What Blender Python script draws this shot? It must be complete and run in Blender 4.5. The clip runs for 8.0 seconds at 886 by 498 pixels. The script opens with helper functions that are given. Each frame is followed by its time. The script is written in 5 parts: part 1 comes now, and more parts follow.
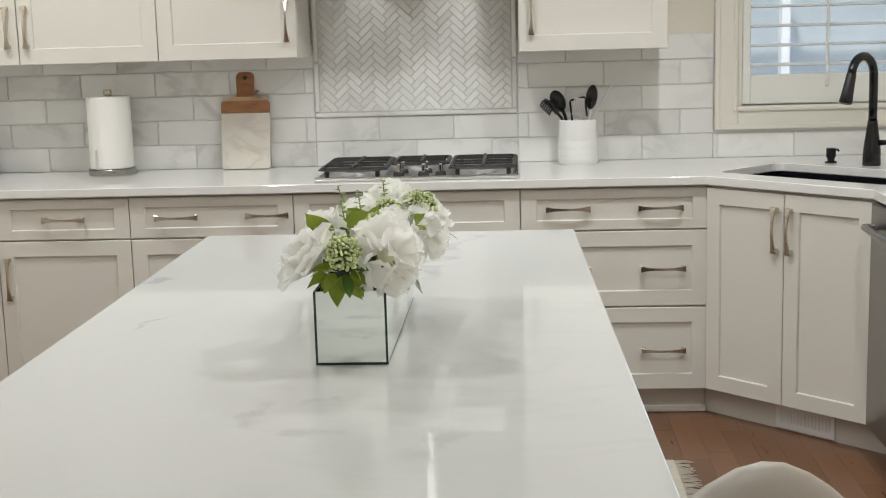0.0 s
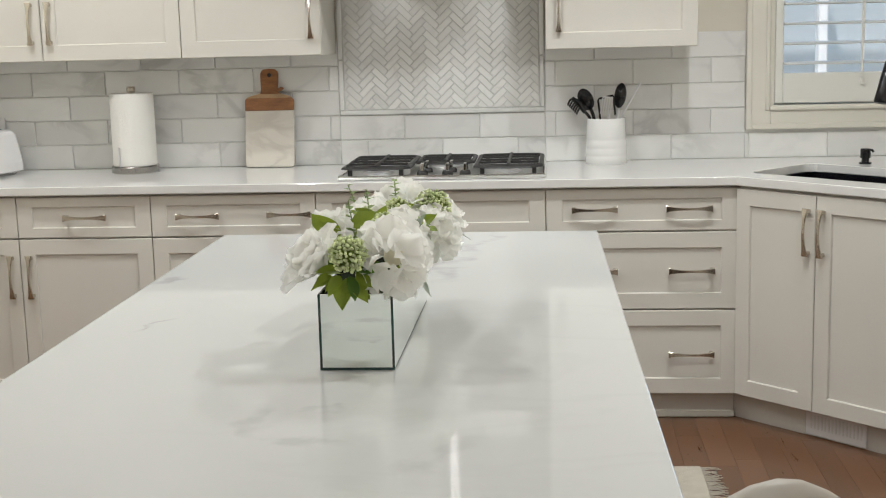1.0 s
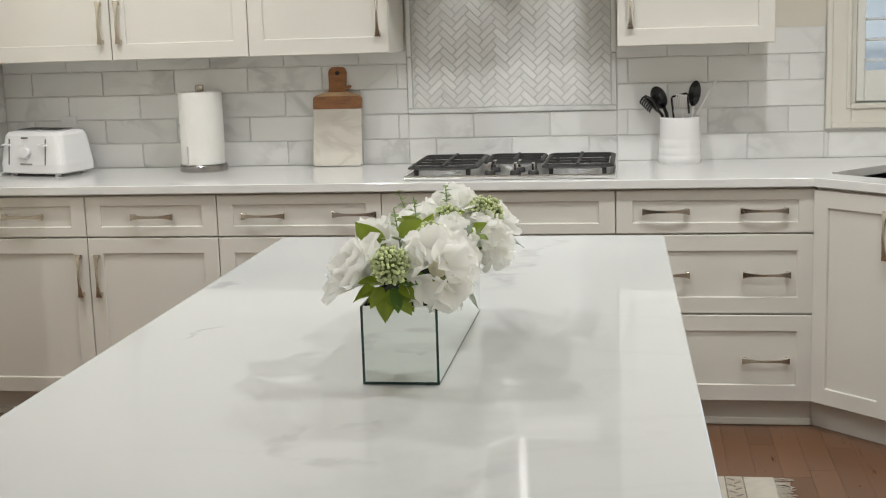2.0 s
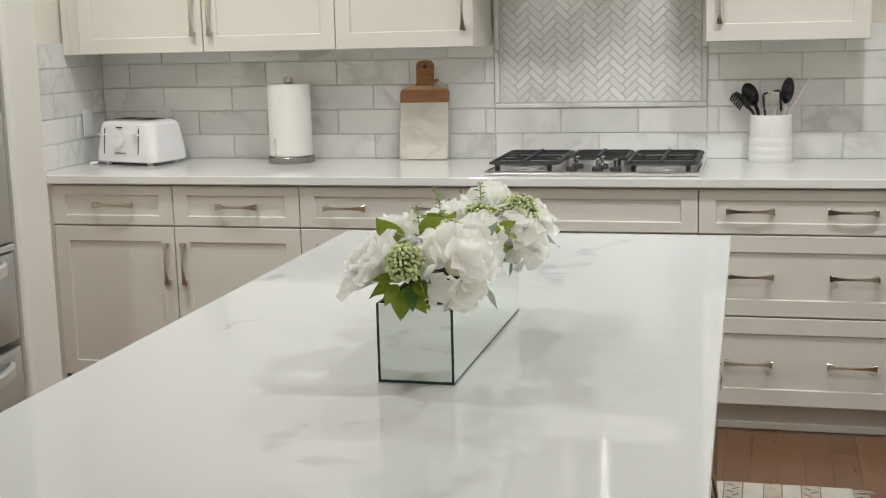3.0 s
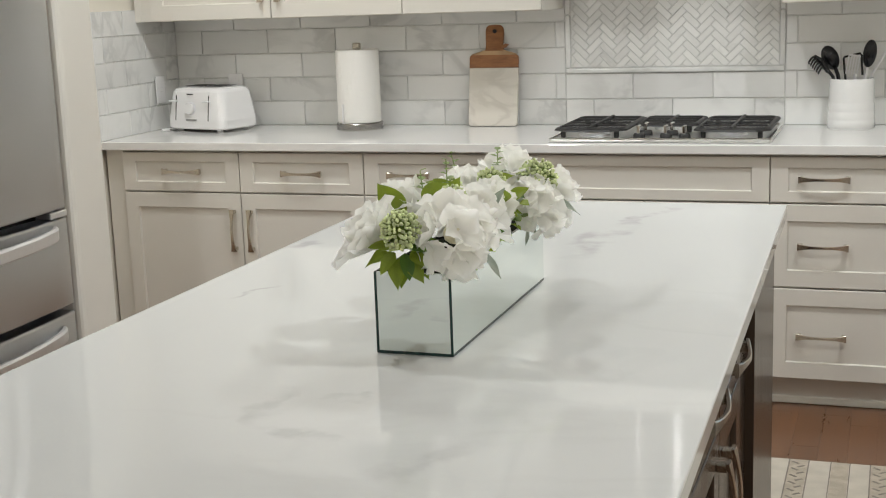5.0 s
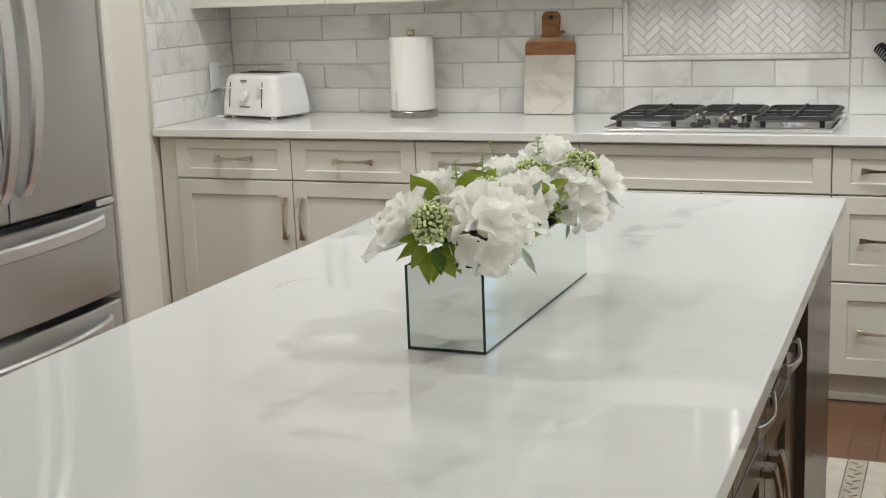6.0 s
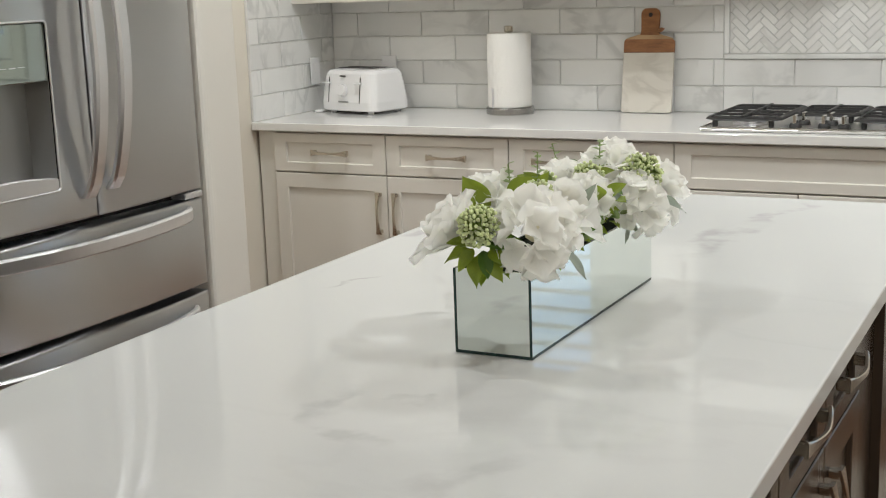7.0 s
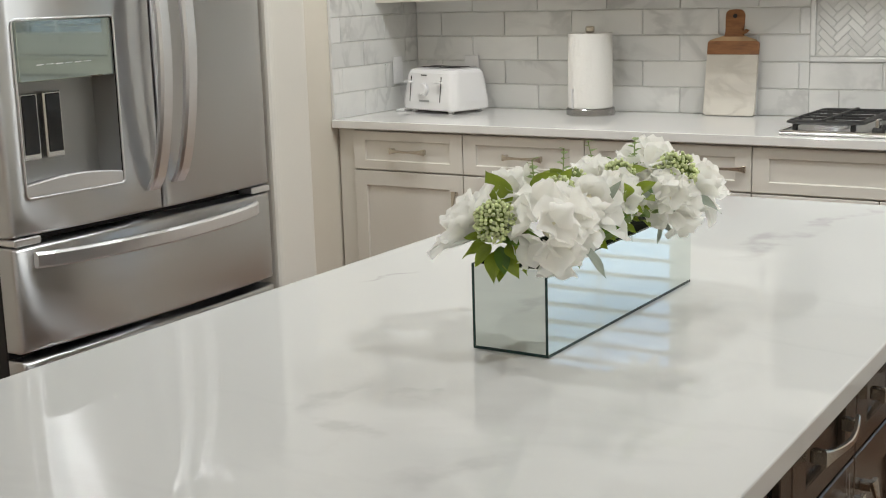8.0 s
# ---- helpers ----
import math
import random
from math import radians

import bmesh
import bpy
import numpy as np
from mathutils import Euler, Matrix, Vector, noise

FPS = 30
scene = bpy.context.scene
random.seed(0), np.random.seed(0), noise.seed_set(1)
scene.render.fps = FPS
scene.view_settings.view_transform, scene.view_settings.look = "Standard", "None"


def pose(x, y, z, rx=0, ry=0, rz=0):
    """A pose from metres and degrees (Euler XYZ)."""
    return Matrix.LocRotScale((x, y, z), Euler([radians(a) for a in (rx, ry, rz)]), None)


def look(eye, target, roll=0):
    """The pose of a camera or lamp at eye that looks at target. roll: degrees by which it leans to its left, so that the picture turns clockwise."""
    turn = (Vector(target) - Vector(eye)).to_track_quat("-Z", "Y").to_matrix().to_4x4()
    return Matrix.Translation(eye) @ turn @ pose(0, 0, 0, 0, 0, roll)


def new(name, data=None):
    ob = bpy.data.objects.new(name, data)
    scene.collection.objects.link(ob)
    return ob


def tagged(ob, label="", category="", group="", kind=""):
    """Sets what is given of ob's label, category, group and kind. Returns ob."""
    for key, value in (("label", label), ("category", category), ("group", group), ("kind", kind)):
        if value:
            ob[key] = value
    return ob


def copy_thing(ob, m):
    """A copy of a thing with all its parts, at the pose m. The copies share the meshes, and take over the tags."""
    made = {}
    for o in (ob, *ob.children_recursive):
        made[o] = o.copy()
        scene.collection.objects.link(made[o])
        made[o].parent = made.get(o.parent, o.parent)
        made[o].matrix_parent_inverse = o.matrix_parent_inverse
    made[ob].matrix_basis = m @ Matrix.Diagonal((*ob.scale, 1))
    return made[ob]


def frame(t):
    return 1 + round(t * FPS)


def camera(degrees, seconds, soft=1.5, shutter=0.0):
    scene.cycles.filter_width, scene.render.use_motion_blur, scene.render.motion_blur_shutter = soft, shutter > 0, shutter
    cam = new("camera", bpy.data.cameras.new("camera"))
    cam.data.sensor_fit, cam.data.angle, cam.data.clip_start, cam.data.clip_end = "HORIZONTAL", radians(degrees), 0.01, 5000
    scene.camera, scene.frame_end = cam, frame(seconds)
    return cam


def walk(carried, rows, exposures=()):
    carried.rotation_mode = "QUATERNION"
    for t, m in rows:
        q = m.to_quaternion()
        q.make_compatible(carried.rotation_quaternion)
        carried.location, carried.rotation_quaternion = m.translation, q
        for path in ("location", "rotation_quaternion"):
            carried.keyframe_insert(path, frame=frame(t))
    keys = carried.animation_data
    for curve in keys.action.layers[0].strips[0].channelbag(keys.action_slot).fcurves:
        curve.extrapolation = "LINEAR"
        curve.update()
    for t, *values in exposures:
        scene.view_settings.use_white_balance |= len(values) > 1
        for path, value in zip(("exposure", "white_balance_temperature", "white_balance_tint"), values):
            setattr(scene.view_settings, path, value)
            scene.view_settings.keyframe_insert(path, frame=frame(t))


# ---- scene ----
cam = camera(37.7, 8.0, soft=1.1)
PATH = [
    (0, (0.424, -5.386, 1.476), (0.304, -3.418, 1.139), -1.6),
    (0.5, (0.44, -5.354, 1.467), (0.301, -3.388, 1.132), -1.6),
    (1, (0.463, -5.308, 1.467), (0.288, -3.345, 1.13), -1.5),
    (1.5, (0.484, -5.257, 1.475), (0.253, -3.3, 1.133), -1.8),
    (1.7, (0.488, -5.243, 1.477), (0.232, -3.29, 1.134), -1.8),
    (2.8, (0.639, -5.164, 1.48), (0.188, -3.247, 1.136), -1.6),
    (3, (0.671, -5.158, 1.477), (0.181, -3.251, 1.129), -1.5),
    (3.5, (0.739, -5.143, 1.474), (0.166, -3.262, 1.113), -1.6),
    (4, (0.793, -5.131, 1.471), (0.169, -3.269, 1.095), -2.1),
    (4.2, (0.803, -5.118, 1.471), (0.171, -3.26, 1.088), -2.2),
    (5.3, (0.817, -5.011, 1.451), (0.15, -3.167, 1.059), -2.0),
    (5.5, (0.823, -4.993, 1.45), (0.139, -3.155, 1.056), -2.0),
    (6, (0.833, -4.961, 1.451), (0.089, -3.15, 1.045), -2.1),
    (6.5, (0.865, -4.94, 1.453), (0.043, -3.164, 1.038), -2.1),
    (7, (0.921, -4.906, 1.458), (0.011, -3.173, 1.049), -2.0),
    (7.5, (0.98, -4.864, 1.452), (-0.01, -3.173, 1.053), -1.7),
    (8, (1.029, -4.832, 1.439), (-0.027, -3.181, 1.04), -1.7),
]
walk(cam, [(t, look(eye, target, roll)) for t, eye, target, roll in PATH])

# ---- light ----
CEIL = 2.74
scene.view_settings.exposure = -0.04
world = bpy.data.worlds.new("world")
scene.world = world
world.use_nodes = True
wn = world.node_tree.nodes
sky = wn.new("ShaderNodeTexSky")
sky.sky_type, sky.sun_disc = "NISHITA", False
sky.sun_elevation, sky.sun_rotation = radians(35), radians(200)
wn["Background"].inputs["Strength"].default_value = 0.32
world.node_tree.links.new(sky.outputs["Color"], wn["Background"].inputs["Color"])
sun = new("sun", bpy.data.lights.new("sun", "SUN"))
sun.data.energy, sun.data.angle, sun.data.color = 3.2, radians(2), (1.0, 0.97, 0.92)
sun.matrix_basis = look((0, 0, 10), (2.0, 5.0, 0))
DOWNLIGHTS = [(-1.45, -1.25, 15.0), (0.04, -1.60, 11.0), (1.0, -1.52, 16.5), (-1.02, -3.0, 12.6), (1.36, -3.05, 14.6), (-1.2, -5.2, 6.5), (1.5, -5.2, 11.5), (0.15, -6.7, 20.0)]
for x, y, watts in DOWNLIGHTS:
    lamp = new("downlight_lamp", bpy.data.lights.new("downlight_lamp", "AREA"))
    lamp.data.shape, lamp.data.size = "DISK", 0.065
    lamp.data.energy, lamp.data.color, lamp.data.spread = watts, (0.97, 1.0, 1.0), radians(166)
    lamp.matrix_basis = look((x, y, CEIL - 0.012), (x, y + 0.0001, 0))
HOOD_LAMPS = (-0.185, 0.155)
for x in HOOD_LAMPS:
    lamp = new("hood_lamp", bpy.data.lights.new("hood_lamp", "SPOT"))
    lamp.data.energy, lamp.data.color, lamp.data.shadow_soft_size = 1.5, (0.97, 1.0, 1.0), 0.02
    lamp.data.spot_size, lamp.data.spot_blend = radians(50), 0.3
    lamp.matrix_basis = look((x, -0.155, 1.790), (x, 0.0, 1.42))


# ---- materials ----
def nodes_of(m):
    m.use_nodes = True
    t = m.node_tree
    return t, t.nodes, t.links, t.nodes["Principled BSDF"]


def paint(name, col, rough=0.5, metal=0.0, var=0.05, scale=3.0, fine=90.0, bump=0.03, rvar=0.08, rnd=0.0, stretch=(1, 1, 1), spec=0.5, coat=0.0):
    """A surface with grain at two scales, in world-size noise."""
    m = bpy.data.materials.new(name)
    t, n, l, b = nodes_of(m)
    geo = n.new("ShaderNodeNewGeometry")
    mp = n.new("ShaderNodeMapping")
    mp.inputs["Scale"].default_value = stretch
    l.new(geo.outputs["Position"], mp.inputs["Vector"])
    big, small = n.new("ShaderNodeTexNoise"), n.new("ShaderNodeTexNoise")
    big.inputs["Scale"].default_value, big.inputs["Detail"].default_value = scale, 4
    small.inputs["Scale"].default_value, small.inputs["Detail"].default_value = fine, 3
    for x in (big, small):
        l.new(mp.outputs["Vector"], x.inputs["Vector"])
    mixf = n.new("ShaderNodeMath")
    mixf.operation = "MULTIPLY_ADD"
    l.new(small.outputs["Fac"], mixf.inputs[0])
    mixf.inputs[1].default_value = 0.4
    l.new(big.outputs["Fac"], mixf.inputs[2])
    rng = n.new("ShaderNodeMapRange")
    rng.inputs["From Min"].default_value, rng.inputs["From Max"].default_value = 0.4, 1.0
    rng.inputs["To Min"].default_value, rng.inputs["To Max"].default_value = 1 - var, 1 + var
    l.new(mixf.outputs[0], rng.inputs["Value"])
    val = rng.outputs["Result"]
    if rnd:
        oi = n.new("ShaderNodeObjectInfo")
        r2 = n.new("ShaderNodeMapRange")
        r2.inputs["To Min"].default_value, r2.inputs["To Max"].default_value = 1 - rnd, 1 + rnd
        l.new(oi.outputs["Random"], r2.inputs["Value"])
        mul = n.new("ShaderNodeMath")
        mul.operation = "MULTIPLY"
        l.new(val, mul.inputs[0])
        l.new(r2.outputs["Result"], mul.inputs[1])
        val = mul.outputs[0]
    vm = n.new("ShaderNodeVectorMath")
    vm.operation = "SCALE"
    vm.inputs[0].default_value = col
    l.new(val, vm.inputs["Scale"])
    l.new(vm.outputs["Vector"], b.inputs["Base Color"])
    rr = n.new("ShaderNodeMapRange")
    rr.inputs["From Min"].default_value, rr.inputs["From Max"].default_value = 0.4, 1.0
    rr.inputs["To Min"].default_value, rr.inputs["To Max"].default_value = max(0.02, rough - rvar / 2), rough + rvar / 2
    l.new(mixf.outputs[0], rr.inputs["Value"])
    l.new(rr.outputs["Result"], b.inputs["Roughness"])
    b.inputs["Metallic"].default_value = metal
    b.inputs["Specular IOR Level"].default_value = spec
    b.inputs["Coat Weight"].default_value = coat
    b.inputs["Coat Roughness"].default_value = 0.08
    if bump:
        bp = n.new("ShaderNodeBump")
        bp.inputs["Strength"].default_value, bp.inputs["Distance"].default_value = bump, 0.01
        l.new(small.outputs["Fac"], bp.inputs["Height"])
        l.new(bp.outputs["Normal"], b.inputs["Normal"])
    return m


def marble(name, col, vein, rough, scale, amount, rnd=0.0, mask=0.5, width=0.05, segments=()):
    """Pale stone with soft grey veins; rnd shifts the pattern from piece to piece."""
    m = bpy.data.materials.new(name)
    t, n, l, b = nodes_of(m)
    geo = n.new("ShaderNodeNewGeometry")
    vec = geo.outputs["Position"]
    oi = n.new("ShaderNodeObjectInfo")
    if rnd:
        sc = n.new("ShaderNodeVectorMath")
        sc.operation = "SCALE"
        sc.inputs[0].default_value = (17.0, 11.0, 23.0)
        l.new(oi.outputs["Random"], sc.inputs["Scale"])
        ad = n.new("ShaderNodeVectorMath")
        l.new(vec, ad.inputs[0])
        l.new(sc.outputs["Vector"], ad.inputs[1])
        vec = ad.outputs["Vector"]
    mp = n.new("ShaderNodeMapping")
    mp.inputs["Rotation"].default_value = (0.3, 0.5, 0.75)
    mp.inputs["Scale"].default_value = (1.0, 2.2, 1.4)
    l.new(vec, mp.inputs["Vector"])
    v = n.new("ShaderNodeTexNoise")
    v.inputs["Scale"].default_value, v.inputs["Detail"].default_value, v.inputs["Distortion"].default_value = scale, 7, 0.6
    l.new(mp.outputs["Vector"], v.inputs["Vector"])
    ridge = n.new("ShaderNodeMath")
    ridge.operation = "SUBTRACT"
    ridge.inputs[1].default_value = 0.5
    l.new(v.outputs["Fac"], ridge.inputs[0])
    ab = n.new("ShaderNodeMath")
    ab.operation = "ABSOLUTE"
    l.new(ridge.outputs[0], ab.inputs[0])
    r = n.new("ShaderNodeMapRange")
    r.interpolation_type = "SMOOTHSTEP"
    r.inputs["From Min"].default_value, r.inputs["From Max"].default_value = 0.0, width
    r.inputs["To Min"].default_value, r.inputs["To Max"].default_value = 1.0, 0.0
    l.new(ab.outputs[0], r.inputs["Value"])
    mk = n.new("ShaderNodeTexNoise")
    mk.inputs["Scale"].default_value, mk.inputs["Detail"].default_value = scale * 0.45, 3
    l.new(vec, mk.inputs["Vector"])
    mr = n.new("ShaderNodeMapRange")
    mr.interpolation_type = "SMOOTHSTEP"
    mr.inputs["From Min"].default_value, mr.inputs["From Max"].default_value = mask - 0.08, mask + 0.15
    l.new(mk.outputs["Fac"], mr.inputs["Value"])
    mul = n.new("ShaderNodeMath")
    mul.operation = "MULTIPLY"
    l.new(r.outputs["Result"], mul.inputs[0])
    l.new(mr.outputs["Result"], mul.inputs[1])
    fog = n.new("ShaderNodeMath")
    fog.operation = "MULTIPLY_ADD"
    l.new(mr.outputs["Result"], fog.inputs[0])
    fog.inputs[1].default_value = 0.22
    l.new(mul.outputs[0], fog.inputs[2])
    am = n.new("ShaderNodeMath")
    am.operation = "MULTIPLY"
    am.use_clamp = True
    am.inputs[1].default_value = amount
    l.new(fog.outputs[0], am.inputs[0])
    if segments:
        wob = n.new("ShaderNodeTexNoise")
        wob.inputs["Scale"].default_value, wob.inputs["Detail"].default_value = 9.0, 6
        l.new(vec, wob.inputs["Vector"])
        off = n.new("ShaderNodeVectorMath")
        off.operation = "MULTIPLY_ADD"
        l.new(wob.outputs["Color"], off.inputs[0])
        off.inputs[1].default_value, off.inputs[2].default_value = (0.16, 0.16, 0.0), (-0.08, -0.08, 0.0)
        moved = n.new("ShaderNodeVectorMath")
        l.new(vec, moved.inputs[0])
        l.new(off.outputs["Vector"], moved.inputs[1])
        patchy = n.new("ShaderNodeTexNoise")
        patchy.inputs["Scale"].default_value, patchy.inputs["Detail"].default_value = 16.0, 4
        l.new(vec, patchy.inputs["Vector"])
        pm = n.new("ShaderNodeMapRange")
        pm.inputs["From Min"].default_value, pm.inputs["From Max"].default_value = 0.38, 0.62
        l.new(patchy.outputs["Fac"], pm.inputs["Value"])
        total = am.outputs[0]
        for x0, y0, x1, y1, wide, strength in segments:
            ln = math.hypot(x1 - x0, y1 - y0)
            rel = n.new("ShaderNodeVectorMath")
            rel.operation = "SUBTRACT"
            l.new(moved.outputs["Vector"], rel.inputs[0])
            rel.inputs[1].default_value = ((x0 + x1) / 2, (y0 + y1) / 2, 0)
            masks = []
            for dx, dy, half in (((x1 - x0) / ln, (y1 - y0) / ln, ln / 2), (-(y1 - y0) / ln, (x1 - x0) / ln, wide)):
                dot = n.new("ShaderNodeVectorMath")
                dot.operation = "DOT_PRODUCT"
                l.new(rel.outputs["Vector"], dot.inputs[0])
                dot.inputs[1].default_value = (dx, dy, 0)
                mag = n.new("ShaderNodeMath")
                mag.operation = "ABSOLUTE"
                l.new(dot.outputs["Value"], mag.inputs[0])
                mm = n.new("ShaderNodeMapRange")
                mm.interpolation_type = "SMOOTHSTEP"
                mm.inputs["From Min"].default_value, mm.inputs["From Max"].default_value = half * 0.35, half * 1.1
                mm.inputs["To Min"].default_value, mm.inputs["To Max"].default_value = 1.0, 0.0
                l.new(mag.outputs[0], mm.inputs["Value"])
                masks.append(mm.outputs["Result"])
            both = n.new("ShaderNodeMath")
            both.operation = "MULTIPLY"
            l.new(masks[0], both.inputs[0])
            l.new(masks[1], both.inputs[1])
            pp = n.new("ShaderNodeMath")
            pp.operation = "MULTIPLY"
            l.new(both.outputs[0], pp.inputs[0])
            l.new(pm.outputs["Result"], pp.inputs[1])
            acc = n.new("ShaderNodeMath")
            acc.operation = "MULTIPLY_ADD"
            acc.use_clamp = True
            l.new(pp.outputs[0], acc.inputs[0])
            acc.inputs[1].default_value = strength
            l.new(total, acc.inputs[2])
            total = acc.outputs[0]
    mx = n.new("ShaderNodeMix")
    mx.data_type = "RGBA"
    mx.inputs["A"].default_value, mx.inputs["B"].default_value = (*col, 1), (*vein, 1)
    l.new(total if segments else am.outputs[0], mx.inputs["Factor"])
    out = mx.outputs["Result"]
    if rnd:
        r2 = n.new("ShaderNodeMapRange")
        r2.inputs["To Min"].default_value, r2.inputs["To Max"].default_value = 1 - rnd, 1.0
        l.new(oi.outputs["Random"], r2.inputs["Value"])
        vm = n.new("ShaderNodeVectorMath")
        vm.operation = "SCALE"
        l.new(out, vm.inputs[0])
        l.new(r2.outputs["Result"], vm.inputs["Scale"])
        out = vm.outputs["Vector"]
    l.new(out, b.inputs["Base Color"])
    b.inputs["Roughness"].default_value = rough
    return m


M_CAB = paint("cabinet_paint", (0.69, 0.66, 0.605), 0.38, var=0.025, bump=0.012, fine=140)
M_WALL = paint("wall_paint", (0.76, 0.71, 0.62), 0.75, var=0.03, bump=0.05, fine=260)
M_PIER = paint("pier_paint", (0.85, 0.82, 0.755), 0.6, var=0.02, bump=0.05, fine=260)
M_CEIL = paint("ceiling_paint", (0.78, 0.77, 0.74), 0.85, var=0.02, bump=0.06, fine=200)
M_TRIM = paint("trim_paint", (0.76, 0.73, 0.65), 0.4, var=0.02, bump=0.01)
M_SHUTTER = paint("shutter_paint", (0.80, 0.79, 0.74), 0.4, var=0.02, bump=0.01)
M_QUARTZ = marble("quartz", (0.585, 0.587, 0.57), (0.44, 0.432, 0.425), 0.018, 1.9, 0.12, mask=0.58, width=0.05,
                  segments=((0.20, -2.52, 0.23, -2.15, 0.045, 0.80), (0.23, -2.17, 0.30, -1.86, 0.030, 0.80), (-0.01, -3.45, 0.05, -3.62, 0.030, 0.52), (0.04, -3.61, 0.17, -3.66, 0.030, 0.56),
                            (0.27, -3.80, 0.34, -3.59, 0.040, 0.50), (0.08, -3.50, 0.17, -3.48, 0.018, 0.56), (-0.34, -3.00, -0.27, -2.84, 0.010, 0.8), (-0.43, -2.52, -0.39, -2.42, 0.03, 0.8)))
_t, _n, _l, _b = nodes_of(M_QUARTZ)
_b.inputs["Specular IOR Level"].default_value = 0.23
M_COUNTER = marble("counter_quartz", (0.76, 0.75, 0.73), (0.5, 0.48, 0.46), 0.08, 2.3, 0.3, mask=0.6, width=0.03)
M_TILE = marble("marble_tile", (0.86, 0.855, 0.835), (0.47, 0.47, 0.46), 0.14, 4.2, 0.46, rnd=0.15, mask=0.51, width=0.08)
M_CHIP = marble("herringbone_marble", (0.80, 0.795, 0.77), (0.55, 0.54, 0.52), 0.28, 7.0, 0.35, rnd=0.12, mask=0.55)
# dishwasher steel, darkened to carry the dark island's reflection in its colour
M_STEEL_DARKREFL = paint("dishwasher_dark_reflection", (0.30, 0.29, 0.28), 0.3, 1.0, var=0.03, bump=0.0)
M_CHIPGROUT = paint("panel_grout", (0.64, 0.635, 0.61), 0.9, var=0.06, bump=0.1, fine=300)
M_GROUT = paint("grout", (0.74, 0.735, 0.71), 0.9, var=0.06, bump=0.1, fine=300)
M_NICKEL = paint("brushed_nickel", (0.60, 0.55, 0.475), 0.25, 1.0, var=0.03, rvar=0.03, bump=0.0)
M_STEEL = paint("brushed_steel", (0.64, 0.65, 0.66), 0.29, 1.0, var=0.012, rvar=0.01, bump=0.0, fine=240, scale=2, stretch=(0.02, 0.02, 1))
_t, _n, _l, _b = nodes_of(M_STEEL)
_b.inputs["Anisotropic"].default_value, _b.inputs["Anisotropic Rotation"].default_value = 1.0, 0.25
M_CHIMNEY = paint("chimney_steel", (0.74, 0.73, 0.71), 0.19, 1.0, var=0.02, rvar=0.01, bump=0.0)
_t, _n, _l, _b = nodes_of(M_CHIMNEY)
_b.inputs["Anisotropic"].default_value, _b.inputs["Anisotropic Rotation"].default_value = 1.0, 0.25
M_STEEL_H = paint("steel_handle", (0.84, 0.84, 0.86), 0.36, 1.0, var=0.02, bump=0.001)
M_PLATE = paint("cooktop_steel", (0.74, 0.73, 0.71), 0.30, 1.0, var=0.04, bump=0.004)
M_CHROME = paint("polished_steel", (0.72, 0.71, 0.69), 0.13, 1.0, var=0.05, bump=0.0)
M_NICKEL2 = paint("satin_steel", (0.36, 0.35, 0.34), 0.26, 1.0, var=0.03, bump=0.01, fine=300)
M_IRON = paint("cast_iron", (0.025, 0.024, 0.024), 0.5, var=0.2, bump=0.15, fine=400)
M_BLACK = paint("matte_black", (0.007, 0.007, 0.009), 0.22, var=0.1, bump=0.02)
M_DARK = paint("dark_gap", (0.02, 0.018, 0.018), 0.6, bump=0)
M_PLASTIC = paint("white_plastic", (0.83, 0.82, 0.82), 0.16, var=0.01, bump=0.0, coat=0.3)
M_CERAMIC = paint("white_ceramic", (0.82, 0.815, 0.80), 0.1, var=0.02, bump=0.004, coat=0.5)
M_PAPER = paint("paper_towel", (0.82, 0.80, 0.76), 0.95, var=0.02, bump=0.35, fine=260)
M_WOOD = paint("acacia_wood", (0.30, 0.125, 0.045), 0.45, var=0.35, scale=14, fine=60, bump=0.05, stretch=(1, 1, 5))
M_FLOOR = paint("floor_wood", (0.168, 0.082, 0.043), 0.30, var=0.16, scale=5, fine=70, bump=0.05, rnd=0.12, stretch=(6, 0.7, 1))
# gaps paler than the planks: highlights of the plank bevels painted as colour
M_GAPGLINT = paint("floor_gap_glint", (0.19, 0.105, 0.062), 0.7, bump=0)
M_ISLAND = paint("island_stain", (0.050, 0.035, 0.025), 0.24, var=0.10, scale=6, fine=80, bump=0.008, stretch=(5, 5, 0.6))
M_RUG = paint("rug_wool", (0.57, 0.52, 0.44), 0.95, var=0.12, scale=16, fine=420, bump=0.5)
M_RUGDARK = paint("rug_pattern", (0.24, 0.21, 0.18), 0.95, var=0.3, scale=40, fine=420, bump=0.5)
M_RUGTAN = paint("rug_band", (0.46, 0.40, 0.32), 0.95, var=0.2, scale=30, fine=420, bump=0.5)
M_STOOL = paint("stool_leather", (0.42, 0.385, 0.335), 0.45, var=0.03, bump=0.012, fine=220)
M_EDGE = paint("glass_edge", (0.012, 0.032, 0.028), 0.12, var=0.1, bump=0)
M_MOSS = paint("dark_foam", (0.012, 0.016, 0.008), 0.95, var=0.3, bump=0.3, spec=0.1)
M_SIDING = paint("siding", (0.50, 0.56, 0.60), 0.8, var=0.08, bump=0.05)
M_POST = paint("white_post", (0.85, 0.86, 0.86), 0.6, bump=0.02)
M_GRASS = paint("yard", (0.10, 0.12, 0.06), 0.9, var=0.3, bump=0.1)
M_BERRY = paint("green_berry", (0.58, 0.64, 0.33), 0.5, var=0.25, scale=60, bump=0.03, rnd=0.3)


